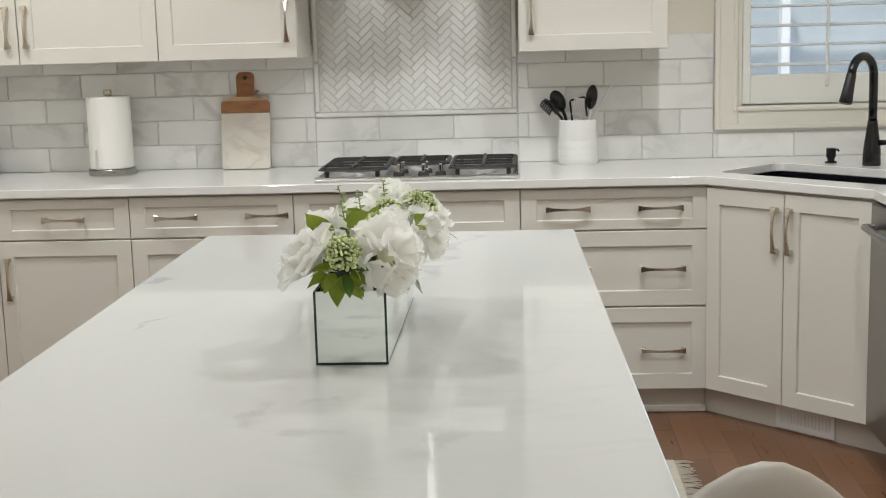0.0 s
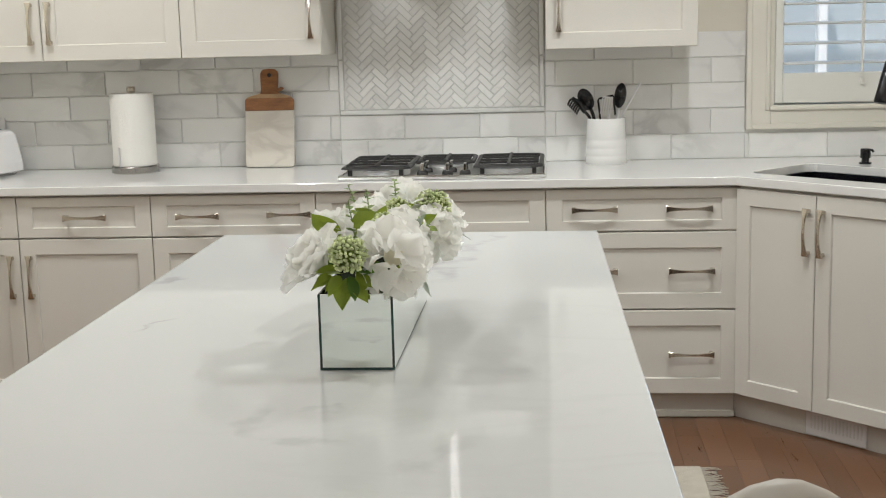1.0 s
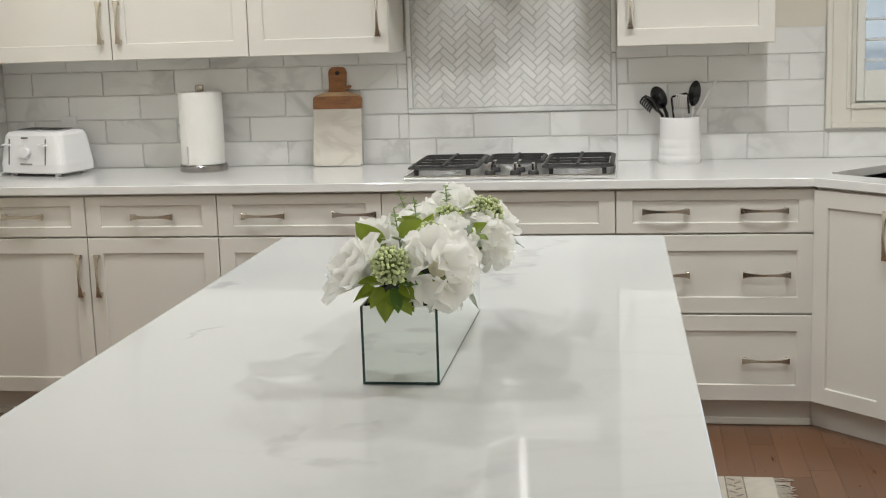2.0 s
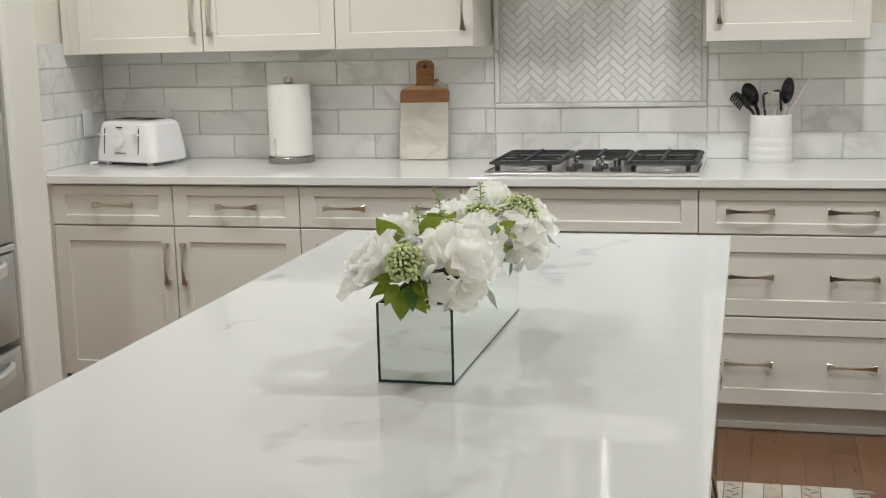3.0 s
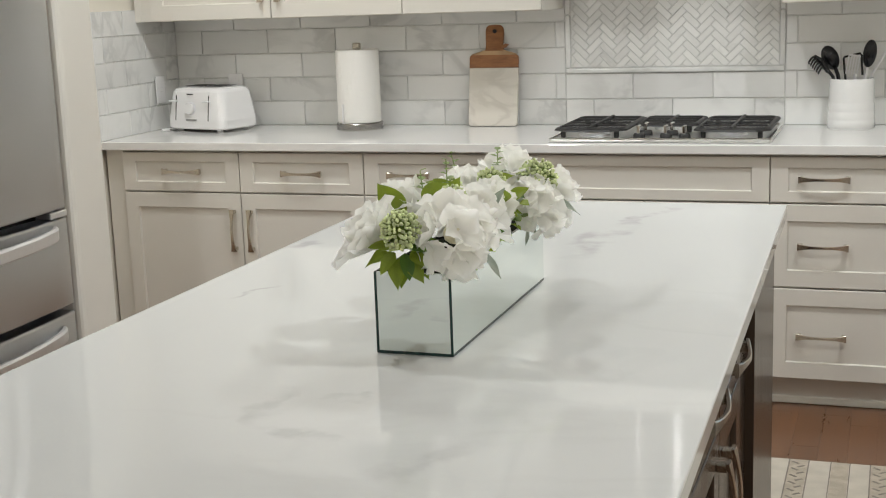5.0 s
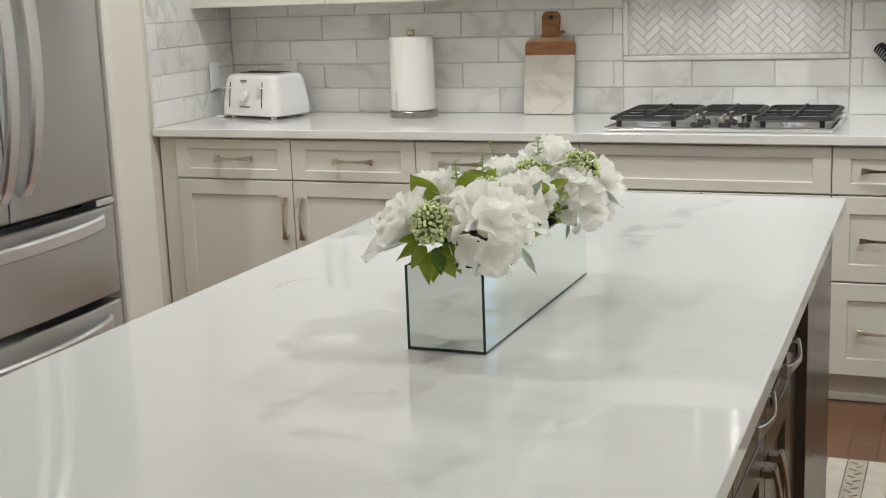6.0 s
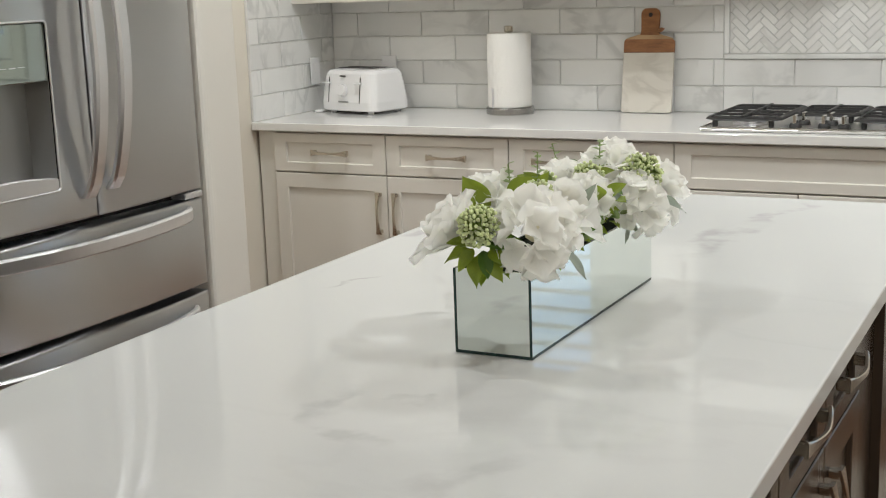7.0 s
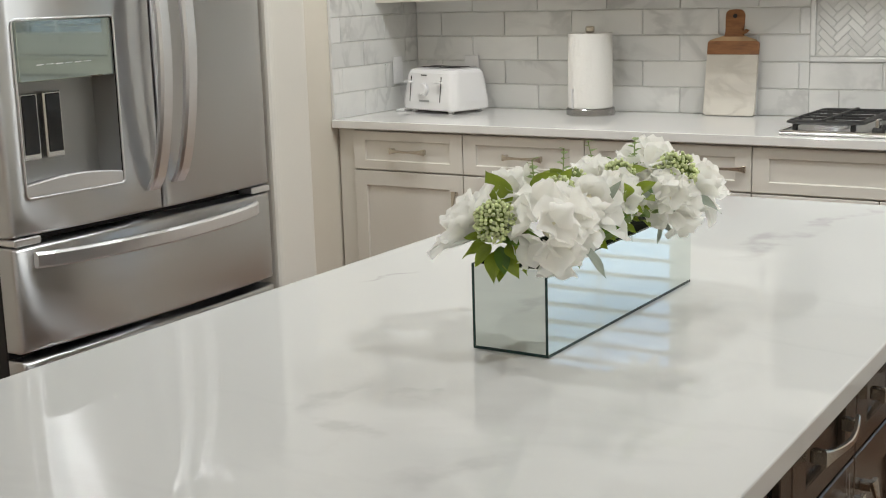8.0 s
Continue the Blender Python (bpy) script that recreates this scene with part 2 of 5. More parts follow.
def leafy(name, col, trans, rough, var=0.12, scale=30, share=0.42):
    m = paint(name, col, rough, var=var, scale=scale, fine=400, bump=0.06)
    t, n, l, b = nodes_of(m)
    tr = n.new("ShaderNodeBsdfTranslucent")
    tr.inputs["Color"].default_value = (*trans, 1)
    mx = n.new("ShaderNodeMixShader")
    mx.inputs["Fac"].default_value = share
    l.new(b.outputs[0], mx.inputs[1])
    l.new(tr.outputs[0], mx.inputs[2])
    l.new(mx.outputs[0], n["Material Output"].inputs["Surface"])
    return m


M_PETAL = leafy("white_petal", (0.975, 0.965, 0.93), (0.96, 0.95, 0.91), 0.55, var=0.03, share=0.5)
M_CREAM = leafy("cream_petal", (0.87, 0.83, 0.70), (0.85, 0.8, 0.62), 0.6, var=0.06)
M_LEAF = leafy("green_leaf", (0.215, 0.275, 0.030), (0.27, 0.36, 0.025), 0.42, var=0.35)
M_LEAFDARK = leafy("dark_leaf", (0.08, 0.16, 0.025), (0.12, 0.22, 0.03), 0.4, var=0.3)
M_STALK = leafy("green_stalk", (0.22, 0.29, 0.07), (0.16, 0.25, 0.04), 0.6)
M_LEAFPALE = leafy("eucalyptus_leaf", (0.30, 0.38, 0.17), (0.24, 0.33, 0.10), 0.6, var=0.2)
M_LEAFGREY = leafy("grey_leaf", (0.42, 0.46, 0.40), (0.25, 0.3, 0.22), 0.65, var=0.15)

M_MIRROR = bpy.data.materials.new("mirror_glass")
_t, _n, _l, _b = nodes_of(M_MIRROR)
_b.inputs["Base Color"].default_value = (0.80, 0.86, 0.83, 1)
_b.inputs["Metallic"].default_value, _b.inputs["Roughness"].default_value = 1.0, 0.015
M_GLASS = bpy.data.materials.new("window_glass")
_t, _n, _l, _b = nodes_of(M_GLASS)
_b.inputs["Transmission Weight"].default_value, _b.inputs["Roughness"].default_value, _b.inputs["IOR"].default_value = 1.0, 0.0, 1.45
M_GLOSSBLACK = paint("black_gloss", (0.01, 0.011, 0.012), 0.06, bump=0)
M_RECESS = paint("recess_steel", (0.36, 0.36, 0.35), 0.4, 0.8, var=0.03, bump=0.0)
M_SMOKE = paint("dispenser_panel", (0.36, 0.42, 0.40), 0.03, 0.8, var=0.03, rvar=0.0, bump=0, spec=0.8, coat=1.0)
M_LAMP = bpy.data.materials.new("lamp_lens")
_t, _n, _l, _b = nodes_of(M_LAMP)
_b.inputs["Emission Color"].default_value, _b.inputs["Emission Strength"].default_value = (1.0, 0.92, 0.8, 1), 6.0


# ---- mesh helpers ----
def part(name, bm, material, parent=None, label="", at=None, smooth=False):
    me = bpy.data.meshes.new(name)
    bm.normal_update()
    bm.to_mesh(me)
    bm.free()
    me.materials.append(material)
    if smooth:
        me.polygons.foreach_set("use_smooth", [True] * len(me.polygons))
    ob = new(name, me)
    if parent is not None:
        ob.parent = parent
    if at is not None:
        ob.matrix_basis = at
    if label:
        ob["label"] = label
    return ob


def thing(name, at, label, category, group="", kind=""):
    ob = new(name)
    ob.empty_display_size = 0.05
    ob.matrix_basis = at
    return tagged(ob, label, category, group, kind)


def box(x0, y0, z0, x1, y1, z1, bevel=0.0, seg=2, bm=None):
    own = bmesh.new()
    bmesh.ops.create_cube(own, size=1, matrix=Matrix.LocRotScale(((x0 + x1) / 2, (y0 + y1) / 2, (z0 + z1) / 2), None, (abs(x1 - x0), abs(y1 - y0), abs(z1 - z0))))
    if bevel:
        bmesh.ops.bevel(own, geom=own.edges[:], offset=bevel, segments=seg, profile=0.5, affect="EDGES")
    if bm is None:
        return own
    me = bpy.data.meshes.new("tmp")
    own.to_mesh(me)
    own.free()
    bm.from_mesh(me)
    bpy.data.meshes.remove(me)
    return bm


def lathe(profile, seg=40, close=True):
    """Turned shape from (radius, height) pairs."""
    bm = bmesh.new()
    rings = []
    for r, z in profile:
        if r < 1e-6:
            rings.append([bm.verts.new((0, 0, z))])
        else:
            rings.append([bm.verts.new((r * math.cos(2 * math.pi * k / seg), r * math.sin(2 * math.pi * k / seg), z)) for k in range(seg)])
    for a, b in zip(rings, rings[1:]):
        for k in range(seg):
            k2 = (k + 1) % seg
            if len(a) == 1:
                bm.faces.new((a[0], b[k2], b[k])[::-1])
            elif len(b) == 1:
                bm.faces.new((a[k], a[k2], b[0]))
            else:
                bm.faces.new((a[k], a[k2], b[k2], b[k]))
    return bm


def tube(points, radius, seg=12, cap=True, bm=None):
    """A round bar along points; radius one number or one a point."""
    bm = bm or bmesh.new()
    pts = [Vector(p) for p in points]
    rad = radius if isinstance(radius, (list, tuple)) else [radius] * len(pts)
    rings = []
    prev = None
    for k, p in enumerate(pts):
        d = (pts[min(k + 1, len(pts) - 1)] - pts[max(k - 1, 0)]).normalized()
        if prev is None:
            prev = d.orthogonal().normalized()
        side = (prev - d * prev.dot(d)).normalized()
        prev = side
        up = d.cross(side)
        rings.append([bm.verts.new(p + (side * math.cos(2 * math.pi * j / seg) + up * math.sin(2 * math.pi * j / seg)) * rad[k]) for j in range(seg)])
    for a, b in zip(rings, rings[1:]):
        for j in range(seg):
            bm.faces.new((a[j], a[(j + 1) % seg], b[(j + 1) % seg], b[j]))
    if cap:
        bm.faces.new(rings[0][::-1])
        bm.faces.new(rings[-1])
    return bm


def prism(poly, z0, z1, bevel=0.0):
    """An upright slab from a plan polygon, counter-clockwise."""
    bm = bmesh.new()
    lo = [bm.verts.new((x, y, z0)) for x, y in poly]
    hi = [bm.verts.new((x, y, z1)) for x, y in poly]
    bm.faces.new(lo[::-1])
    bm.faces.new(hi)
    for k in range(len(poly)):
        k2 = (k + 1) % len(poly)
        bm.faces.new((lo[k], lo[k2], hi[k2], hi[k]))
    if bevel:
        bmesh.ops.bevel(bm, geom=[e for e in bm.edges], offset=bevel, segments=2, profile=0.5, affect="EDGES")
    return bm


def shaker(w, h, rail=0.057, stile=0.057, thick=0.02, deep=0.009):
    """A framed front, x 0..w, z 0..h, its face looking along -y at y = 0."""
    bm = bmesh.new()
    steps = [(0.0, 0.0, thick), (0.0, 0.0, 0.002), (0.002, 0.002, 0.0), (stile, rail, 0.0), (stile + 0.002, rail + 0.002, 0.003), (stile + 0.003, rail + 0.003, deep)]
    rings = []
    for ix, iz, d in steps:
        rings.append([bm.verts.new(p) for p in ((ix, d, iz), (w - ix, d, iz), (w - ix, d, h - iz), (ix, d, h - iz))])
    for a, b in zip(rings, rings[1:]):
        for k in range(4):
            bm.faces.new((a[k], a[(k + 1) % 4], b[(k + 1) % 4], b[k]))
    bm.faces.new(rings[-1])
    bm.faces.new(rings[0][::-1])
    return bm


def pull_mesh(length=0.165):
    """Bow-tie cabinet pull along x, standing off along -y."""
    bm = bmesh.new()
    n = 20
    rings = []
    for k in range(n + 1):
        u = -1 + 2 * k / n
        a = abs(u)
        half = 0.0044 + 0.0086 * a ** 2.8
        y = -0.032 + 0.012 * a ** 1.6
        t = 0.0035
        rings.append([bm.verts.new((u * length / 2, y + dy, dz)) for dy, dz in ((-t, -half * 0.8), (-t, half * 0.8), (-t * 0.4, half), (t, half), (t, -half), (-t * 0.4, -half))])
    for a, b in zip(rings, rings[1:]):
        for j in range(6):
            bm.faces.new((a[j], a[(j + 1) % 6], b[(j + 1) % 6], b[j]))
    bm.faces.new(rings[0][::-1])
    bm.faces.new(rings[-1])
    for sx in (-1, 1):
        x = sx * (length / 2 - 0.010)
        box(x - 0.007, -0.020, -0.010, x + 0.007, 0.0, 0.010, 0.002, 1, bm)
    me = bpy.data.meshes.new("pull")
    bm.normal_update()
    bm.to_mesh(me)
    bm.free()
    me.materials.append(M_NICKEL)
    return me


PULL = pull_mesh()


def pull(parent, x, z, upright=False, depth=0.0):
    ob = new("handle", PULL)
    ob.parent = parent
    ob.matrix_basis = pose(x, depth, z, 0, 90 if upright else 0, 0)
    ob["label"] = "brushed nickel bow-shaped pull"
    return ob


# ---- the room ----
XL, XR, YB = -2.165, 2.185, -7.4


def setting(name, bm, mat, label, category):
    ob = part(name, bm, mat)
    return tagged(ob, label, category, kind="structure")


floor = setting("floor", box(XL - 0.2, YB - 0.2, -0.06, XR + 0.2, 0.2, -0.004), M_GAPGLINT, "reddish brown hardwood plank floor", "floor")
setting("ceiling", box(XL - 0.2, YB - 0.2, CEIL, XR + 0.2, 0.2, CEIL + 0.1), M_CEIL, "plain white painted ceiling", "ceiling")
WX0, WX1, WZ0, WZ1 = 1.318, 2.085, 1.125, 2.15
bw = box(XL - 0.15, 0.012, 0, WX0, 0.16, CEIL)
box(WX1, 0.012, 0, XR + 0.15, 0.16, CEIL, bm=bw)
box(WX0, 0.012, 0, WX1, 0.16, WZ0, bm=bw)
box(WX0, 0.012, WZ1, WX1, 0.16, CEIL, bm=bw)
wall_north = setting("wall_north", bw, M_WALL, "beige painted kitchen wall behind the marble backsplash", "wall")
wall_west = setting("wall_west", box(XL - 0.15, YB, 0, XL - 0.012, 0.012, CEIL), M_WALL, "beige painted wall beside the counter end", "wall")
setting("wall_east", box(XR, YB, 0, XR + 0.15, 0.012, CEIL), M_WALL, "plain beige painted wall beside the window run", "wall")
setting("wall_south", box(XL - 0.15, YB - 0.15, 0, XR + 0.15, YB, CEIL), M_WALL, "plain beige painted wall", "wall")
pier = setting("wall_pier", box(XL - 0.012, -1.925, 0, -1.405, -1.735, CEIL, 0.028, 5), M_PIER, "cream wall end with rounded bullnose corners beside the refrigerator", "wall")

# window with casing and plantation shutters
win = thing("window_1", pose(0, 0, 0), "cream-cased window with half-open white plantation shutters", "window", kind="structure")
CX0, CX1, CZ0, CZ1 = 1.222, 2.18, 1.030, 2.245


def casing(a0, a1, b0, b1, ob):
    """One mitre-less casing board with a stepped face."""
    bm = box(a0, -0.012, b0, a1, 0.014, b1, 0.002, 1)
    return part("casing", bm, M_TRIM, ob)


casing(CX0, WX0, CZ0, CZ1, win)
casing(WX1, CX1, CZ0, CZ1, win)
casing(WX0 + 0.0005, WX1 - 0.0005, CZ0, WZ0, win)
casing(WX0 + 0.0005, WX1 - 0.0005, WZ1, CZ1, win)
for a0, a1, b0, b1 in ((CX0, CX0 + 0.022, CZ0, CZ1), (CX1 - 0.022, CX1, CZ0, CZ1), (CX0 + 0.023, CX1 - 0.023, CZ0, CZ0 + 0.022), (CX0 + 0.023, CX1 - 0.023, CZ1 - 0.022, CZ1),
                       (WX0 - 0.020, WX0 - 0.004, WZ0 - 0.02, WZ1), (WX0 - 0.003, WX1 + 0.003, WZ0 - 0.020, WZ0 - 0.004)):
    part("moulding", box(a0, -0.022, b0, a1, -0.0125, b1, 0.004, 2), M_TRIM, win)
shut = part("shutter_frame", box(WX0, -0.004, WZ0, WX0 + 0.016, 0.04, WZ1, 0.002, 1), M_TRIM, win)
fr = box(WX0 + 0.018, 0.0, WZ0 + 0.006, WX0 + 0.050, 0.032, WZ1, 0.003, 1)
box(WX1 - 0.050, 0.0, WZ0 + 0.006, WX1 - 0.018, 0.032, WZ1, 0.003, 1, fr)
box(WX0 + 0.0505, 0.0, WZ0 + 0.006, WX1 - 0.0505, 0.032, WZ0 + 0.125, 0.003, 1, fr)
box(WX0 + 0.0505, 0.0, WZ1 - 0.12, WX1 - 0.0505, 0.032, WZ1, 0.003, 1, fr)
panel = part("shutter_panel", fr, M_SHUTTER, win)
slat = bmesh.new()
n = 10
ring0 = []
for k in range(n):
    a = 2 * math.pi * k / n
    ring0.append((0.040 * math.cos(a), 0.0055 * math.sin(a)))
for sx in (WX0 + 0.052, WX1 - 0.052):
    for (a, b) in ring0:
        slat.verts.new((sx, a, b))
slat.verts.ensure_lookup_table()
for k in range(n):
    slat.faces.new([slat.verts[i] for i in (k, (k + 1) % n, n + (k + 1) % n, n + k)])
slat.faces.new([slat.verts[i] for i in range(n)][::-1])
slat.faces.new([slat.verts[n + i] for i in range(n)])
first = part("louver", slat, M_SHUTTER, panel, at=pose(0, 0.016, WZ0 + 0.164, 4, 0, 0))
zz = WZ0 + 0.164 + 0.078
while zz < WZ1 - 0.14:
    o = new("louver", first.data)
    o.parent = panel
    o.matrix_basis = pose(0, 0.016, zz, 4, 0, 0)
    zz += 0.078
part("tilt_rod", box(1.663, -0.034, WZ0 + 0.128, 1.674, -0.024, WZ1 - 0.13, 0.003, 1), M_SHUTTER, panel)
part("catch", box(1.668, -0.012, WZ0 + 0.075, 1.680, -0.001, WZ0 + 0.105, 0.003, 1), M_SHUTTER, panel)
sash = box(WX0, 0.09, WZ0, WX0 + 0.04, 0.13, WZ1, 0.003, 1)
box(WX1 - 0.04, 0.09, WZ0, WX1, 0.13, WZ1, 0.003, 1, sash)
box(WX0 + 0.041, 0.09, WZ0, WX1 - 0.041, 0.13, WZ0 + 0.05, 0.003, 1, sash)
part("window_frame", sash, M_POST, win)
pane = part("pane", box(WX0 + 0.035, 0.108, WZ0 + 0.04, WX1 - 0.035, 0.112, WZ1), M_GLASS, win)
pane.visible_shadow = False

# outside
yard = setting("ground", box(-60, 0.2, -0.5, 60, 90, -0.4), M_GRASS, "plain yard beyond the window", "ground")
nb = thing("neighbour_house", pose(0, 6.0, -0.4), "blue-grey sided house with white posts outside the window", "house")
part("wall", box(-4, 0, 0, 14, 0.2, 2.35), M_SIDING, nb)
for k in range(12):
    part("siding_board", box(-4, -0.007, 0.02 + 0.19 * k, 14, -0.001, 0.208 + 0.19 * k), M_SIDING, nb)
for px, pw in ((2.58, 0.075), (3.50, 0.05), (3.66, 0.17), (5.1, 0.14)):
    part("post", box(px, -0.5, 0, px + pw, -0.36, 2.6, 0.01, 1), M_POST, nb)
part("rail", box(-4, -0.48, 2.22, 14, -0.38, 2.34, 0.01, 1), M_POST, nb)

# ceiling lamps
can = thing("downlight", pose(*DOWNLIGHTS[0][:2], CEIL), "round white recessed ceiling light, switched on", "ceiling light", "recessed ceiling lights")
part("trim", lathe([(0.068, -0.004), (0.072, -0.010), (0.090, -0.008), (0.094, -0.0005), (0.068, -0.0005), (0.068, -0.004)], 32), M_TRIM, can)
part("lens", lathe([(0.0, -0.003), (0.067, -0.003), (0.067, -0.001), (0.0, -0.001)], 32), M_LAMP, can)
for x, y, watts in DOWNLIGHTS[1:]:
    copy_thing(can, pose(x, y, CEIL))


# ---- cabinets ----
BASE_Y, TOP_Z, KICK = -0.595, 0.883, 0.105


def base_cabinet(x0, x1, fronts, label):
    """fronts: (kind, x0, x1, z0, z1, handles) in cabinet x; handles (x, z, upright)."""
    w = x1 - x0
    ob = thing("base_cabinet", pose(x0, BASE_Y, 0), label, "cabinet", "base cabinets along the cooking wall")
    bm = box(0.0005, 0.0, KICK, w - 0.0005, 0.585, TOP_Z - 0.003)
    part("body", bm, M_CAB, ob)
    part("toe_kick", box(0.0005, 0.055, 0.0, w - 0.0005, 0.07, KICK - 0.001), M_CAB, ob)
    for kind, a, b, c, d, hs in fronts:
        f = part(kind, shaker(b - a, d - c, 0.036 if d - c < 0.2 else 0.057), M_CAB, ob, at=pose(a, -0.020, c))
        for hx, hz, up in hs:
            pull(f, hx - a, hz - c, up)
    return ob


G = 0.0018
DZ0, DZ1 = 0.720, 0.874
WHITE = "warm white painted shaker base cabinet, closed"
base_cabinet(-2.085, -1.567, [("drawer_front", G, 0.518 - G, DZ0, DZ1, [(0.272, 0.800, 0)]), ("door", G, 0.518 - G, KICK + 0.004, 0.714, [(0.485, 0.572, 1)])], WHITE)
base_cabinet(-1.567, -1.049, [("drawer_front", G, 0.518 - G, DZ0, DZ1, [(0.268, 0.797, 0)]), ("door", G, 0.518 - G, KICK + 0.004, 0.714, [(0.040, 0.572, 1)])], WHITE)
base_cabinet(-1.049, -0.424, [("drawer_front", G, 0.625 - G, DZ0, DZ1, [(0.182, 0.797, 0), (0.527, 0.800, 0)]),
                              ("drawer_front", G, 0.625 - G, 0.418, 0.714, [(0.182, 0.565, 0), (0.527, 0.565, 0)]), ("drawer_front", G, 0.625 - G, KICK + 0.004, 0.412, [(0.182, 0.26, 0), (0.527, 0.26, 0)])], WHITE + ", drawers below")
base_cabinet(-0.424, 0.424, [("false_front", G, 0.848 - G, DZ0, DZ1, []), ("door", G, 0.424 - G, KICK + 0.004, 0.714, [(0.384, 0.6, 1)]), ("door", 0.424 + G, 0.848 - G, KICK + 0.004, 0.714, [(0.464, 0.6, 1)])],
             "warm white painted shaker cabinet under the gas cooktop")
base_cabinet(0.424, 1.116, [("drawer_front", G, 0.692 - G, DZ0, DZ1, [(0.176, 0.801, 0), (0.515, 0.801, 0)]), ("drawer_front", G, 0.692 - G, 0.430, 0.714, [(0.176, 0.573, 0), (0.525, 0.573, 0)]),
                            ("drawer_front", G, 0.692 - G, KICK + 0.004, 0.424, [(0.176, 0.262, 0), (0.525, 0.262, 0)])], "warm white painted shaker three-drawer base cabinet")
filler = thing("filler_panel", pose(XL, BASE_Y, 0), "narrow warm white filler strip at the wall", "cabinet filler")
part("strip", box(0.001, -0.004, 0.0, 0.079, 0.012, TOP_Z - 0.003), M_CAB, filler)

# diagonal sink cabinet
diag = thing("sink_cabinet", pose(1.118, -0.613, 0, 0, 0, -45), "warm white diagonal corner sink cabinet with two doors", "cabinet")
DW = 0.680
bm = prism([(0, 0.0), (DW, 0.0), (DW + 0.40, 0.40), (DW / 2, 1.02), (-0.43, 0.43)], KICK, TOP_Z - 0.26)
part("body", bm, M_CAB, diag)
part("front_frame", box(0.001, 0.0005, KICK, DW - 0.001, 0.02, TOP_Z - 0.003), M_CAB, diag)
part("toe_kick", box(-0.056, 0.055, 0.0, DW + 0.03, 0.07, KICK - 0.001), M_CAB, diag)
d1 = part("door", shaker(0.332 - 2 * G, 0.758), M_CAB, diag, at=pose(G, -0.020, 0.113))
d2 = part("door", shaker(0.346 - 2 * G, 0.758), M_CAB, diag, at=pose(0.332 + G, -0.020, 0.113))
pull(d1, 0.301, 0.632, True)
pull(d2, 0.027, 0.632, True)
vent = thing("floor_register", pose(1.118, -0.613, 0, 0, 0, -45), "white slotted heating register set in the toe kick", "vent")
vb = box(0.262, 0.047, 0.004, 0.508, 0.0545, 0.098, 0.003, 1)
part("plate", vb, M_PLASTIC, vent)
for k in range(15):
    x = 0.285 + 0.0143 * k
    part("slot", box(x, 0.0455, 0.030, x + 0.006, 0.0468, 0.080), M_GROUT, vent)
kb = thing("toe_trim", pose(0, 0, 0), "thin white quarter-round trim along the toe kick", "trim", kind="structure")
part("strip", box(XL + 0.01, -0.553, 0.0, 1.118, -0.5405, 0.026, 0.003, 1), M_TRIM, kb)

# right run: dishwasher and cabinets along the east wall
dw = thing("dishwasher", pose(1.600, -1.102, 0, 0, 0, -90), "stainless steel dishwasher in the counter run", "dishwasher")
part("body", box(0.003, 0.02, 0.10, 0.597, 0.56, TOP_Z - 0.005), M_DARK, dw)
part("door", box(0.004, -0.03, 0.115, 0.596, 0.018, TOP_Z - 0.008, 0.008, 2), M_STEEL_DARKREFL, dw)
part("handle", tube([(0.06, -0.032, 0.80), (0.065, -0.065, 0.80), (0.30, -0.075, 0.80), (0.535, -0.065, 0.80), (0.54, -0.032, 0.80)], 0.012), M_STEEL_DARKREFL, dw)
part("toe_kick", box(0.003, 0.05, 0.0, 0.597, 0.07, 0.099), M_DARK, dw)
for k, x in enumerate((1.703, 2.305)):
    oc = thing("base_cabinet", pose(1.600, -x, 0, 0, 0, -90), WHITE, "cabinet", "base cabinets along the window run")
    part("body", box(0.0005, 0, KICK, 0.599, 0.58, TOP_Z - 0.003), M_CAB, oc)
    part("toe_kick", box(0.0005, 0.055, 0, 0.599, 0.07, KICK - 0.001), M_CAB, oc)
    f = part("drawer_front", shaker(0.596, DZ1 - DZ0, 0.036), M_CAB, oc, at=pose(G, -0.02, DZ0))
    pull(f, 0.298, 0.075)
    f = part("door", shaker(0.596, 0.605), M_CAB, oc, at=pose(G, -0.02, KICK + 0.004))
    pull(f, 0.05, 0.46, True)

# worktop
CT = 0.915
poly = [(XL - 0.0045, 0.0045), (XL - 0.0045, -0.640), (1.103, -0.640), (1.575, -1.112), (1.575, -2.92), (XR - 0.002, -2.92), (XR - 0.002, 0.0045)]
top = bmesh.new()
outer_lo = [top.verts.new((x, y, TOP_Z)) for x, y in poly]
outer_hi = [top.verts.new((x, y, CT)) for x, y in poly]
sr = []
ang = radians(-45)
ax, ay = Vector((math.cos(ang), math.sin(ang))), Vector((-math.sin(ang), math.cos(ang)))
SW, SD, SRAD = 0.36, 0.195, 0.05
sc = Vector((1.118, -0.613)) + ax * 0.315 + ay * (0.105 + SD)
for cx, cy, a0 in ((SW, -SD, -90), (SW, SD, 0), (-SW, SD, 90), (-SW, -SD, 180)):
    ccx, ccy = (abs(cx) - SRAD) * (1 if cx > 0 else -1), (abs(cy) - SRAD) * (1 if cy > 0 else -1)
    for k in range(6):
        a = radians(a0 + 90 * k / 5)
        sr.append(sc + ax * (ccx + SRAD * math.cos(a)) + ay * (ccy + SRAD * math.sin(a)))
in_lo = [top.verts.new((p.x, p.y, TOP_Z)) for p in sr]
in_hi = [top.verts.new((p.x, p.y, CT)) for p in sr]
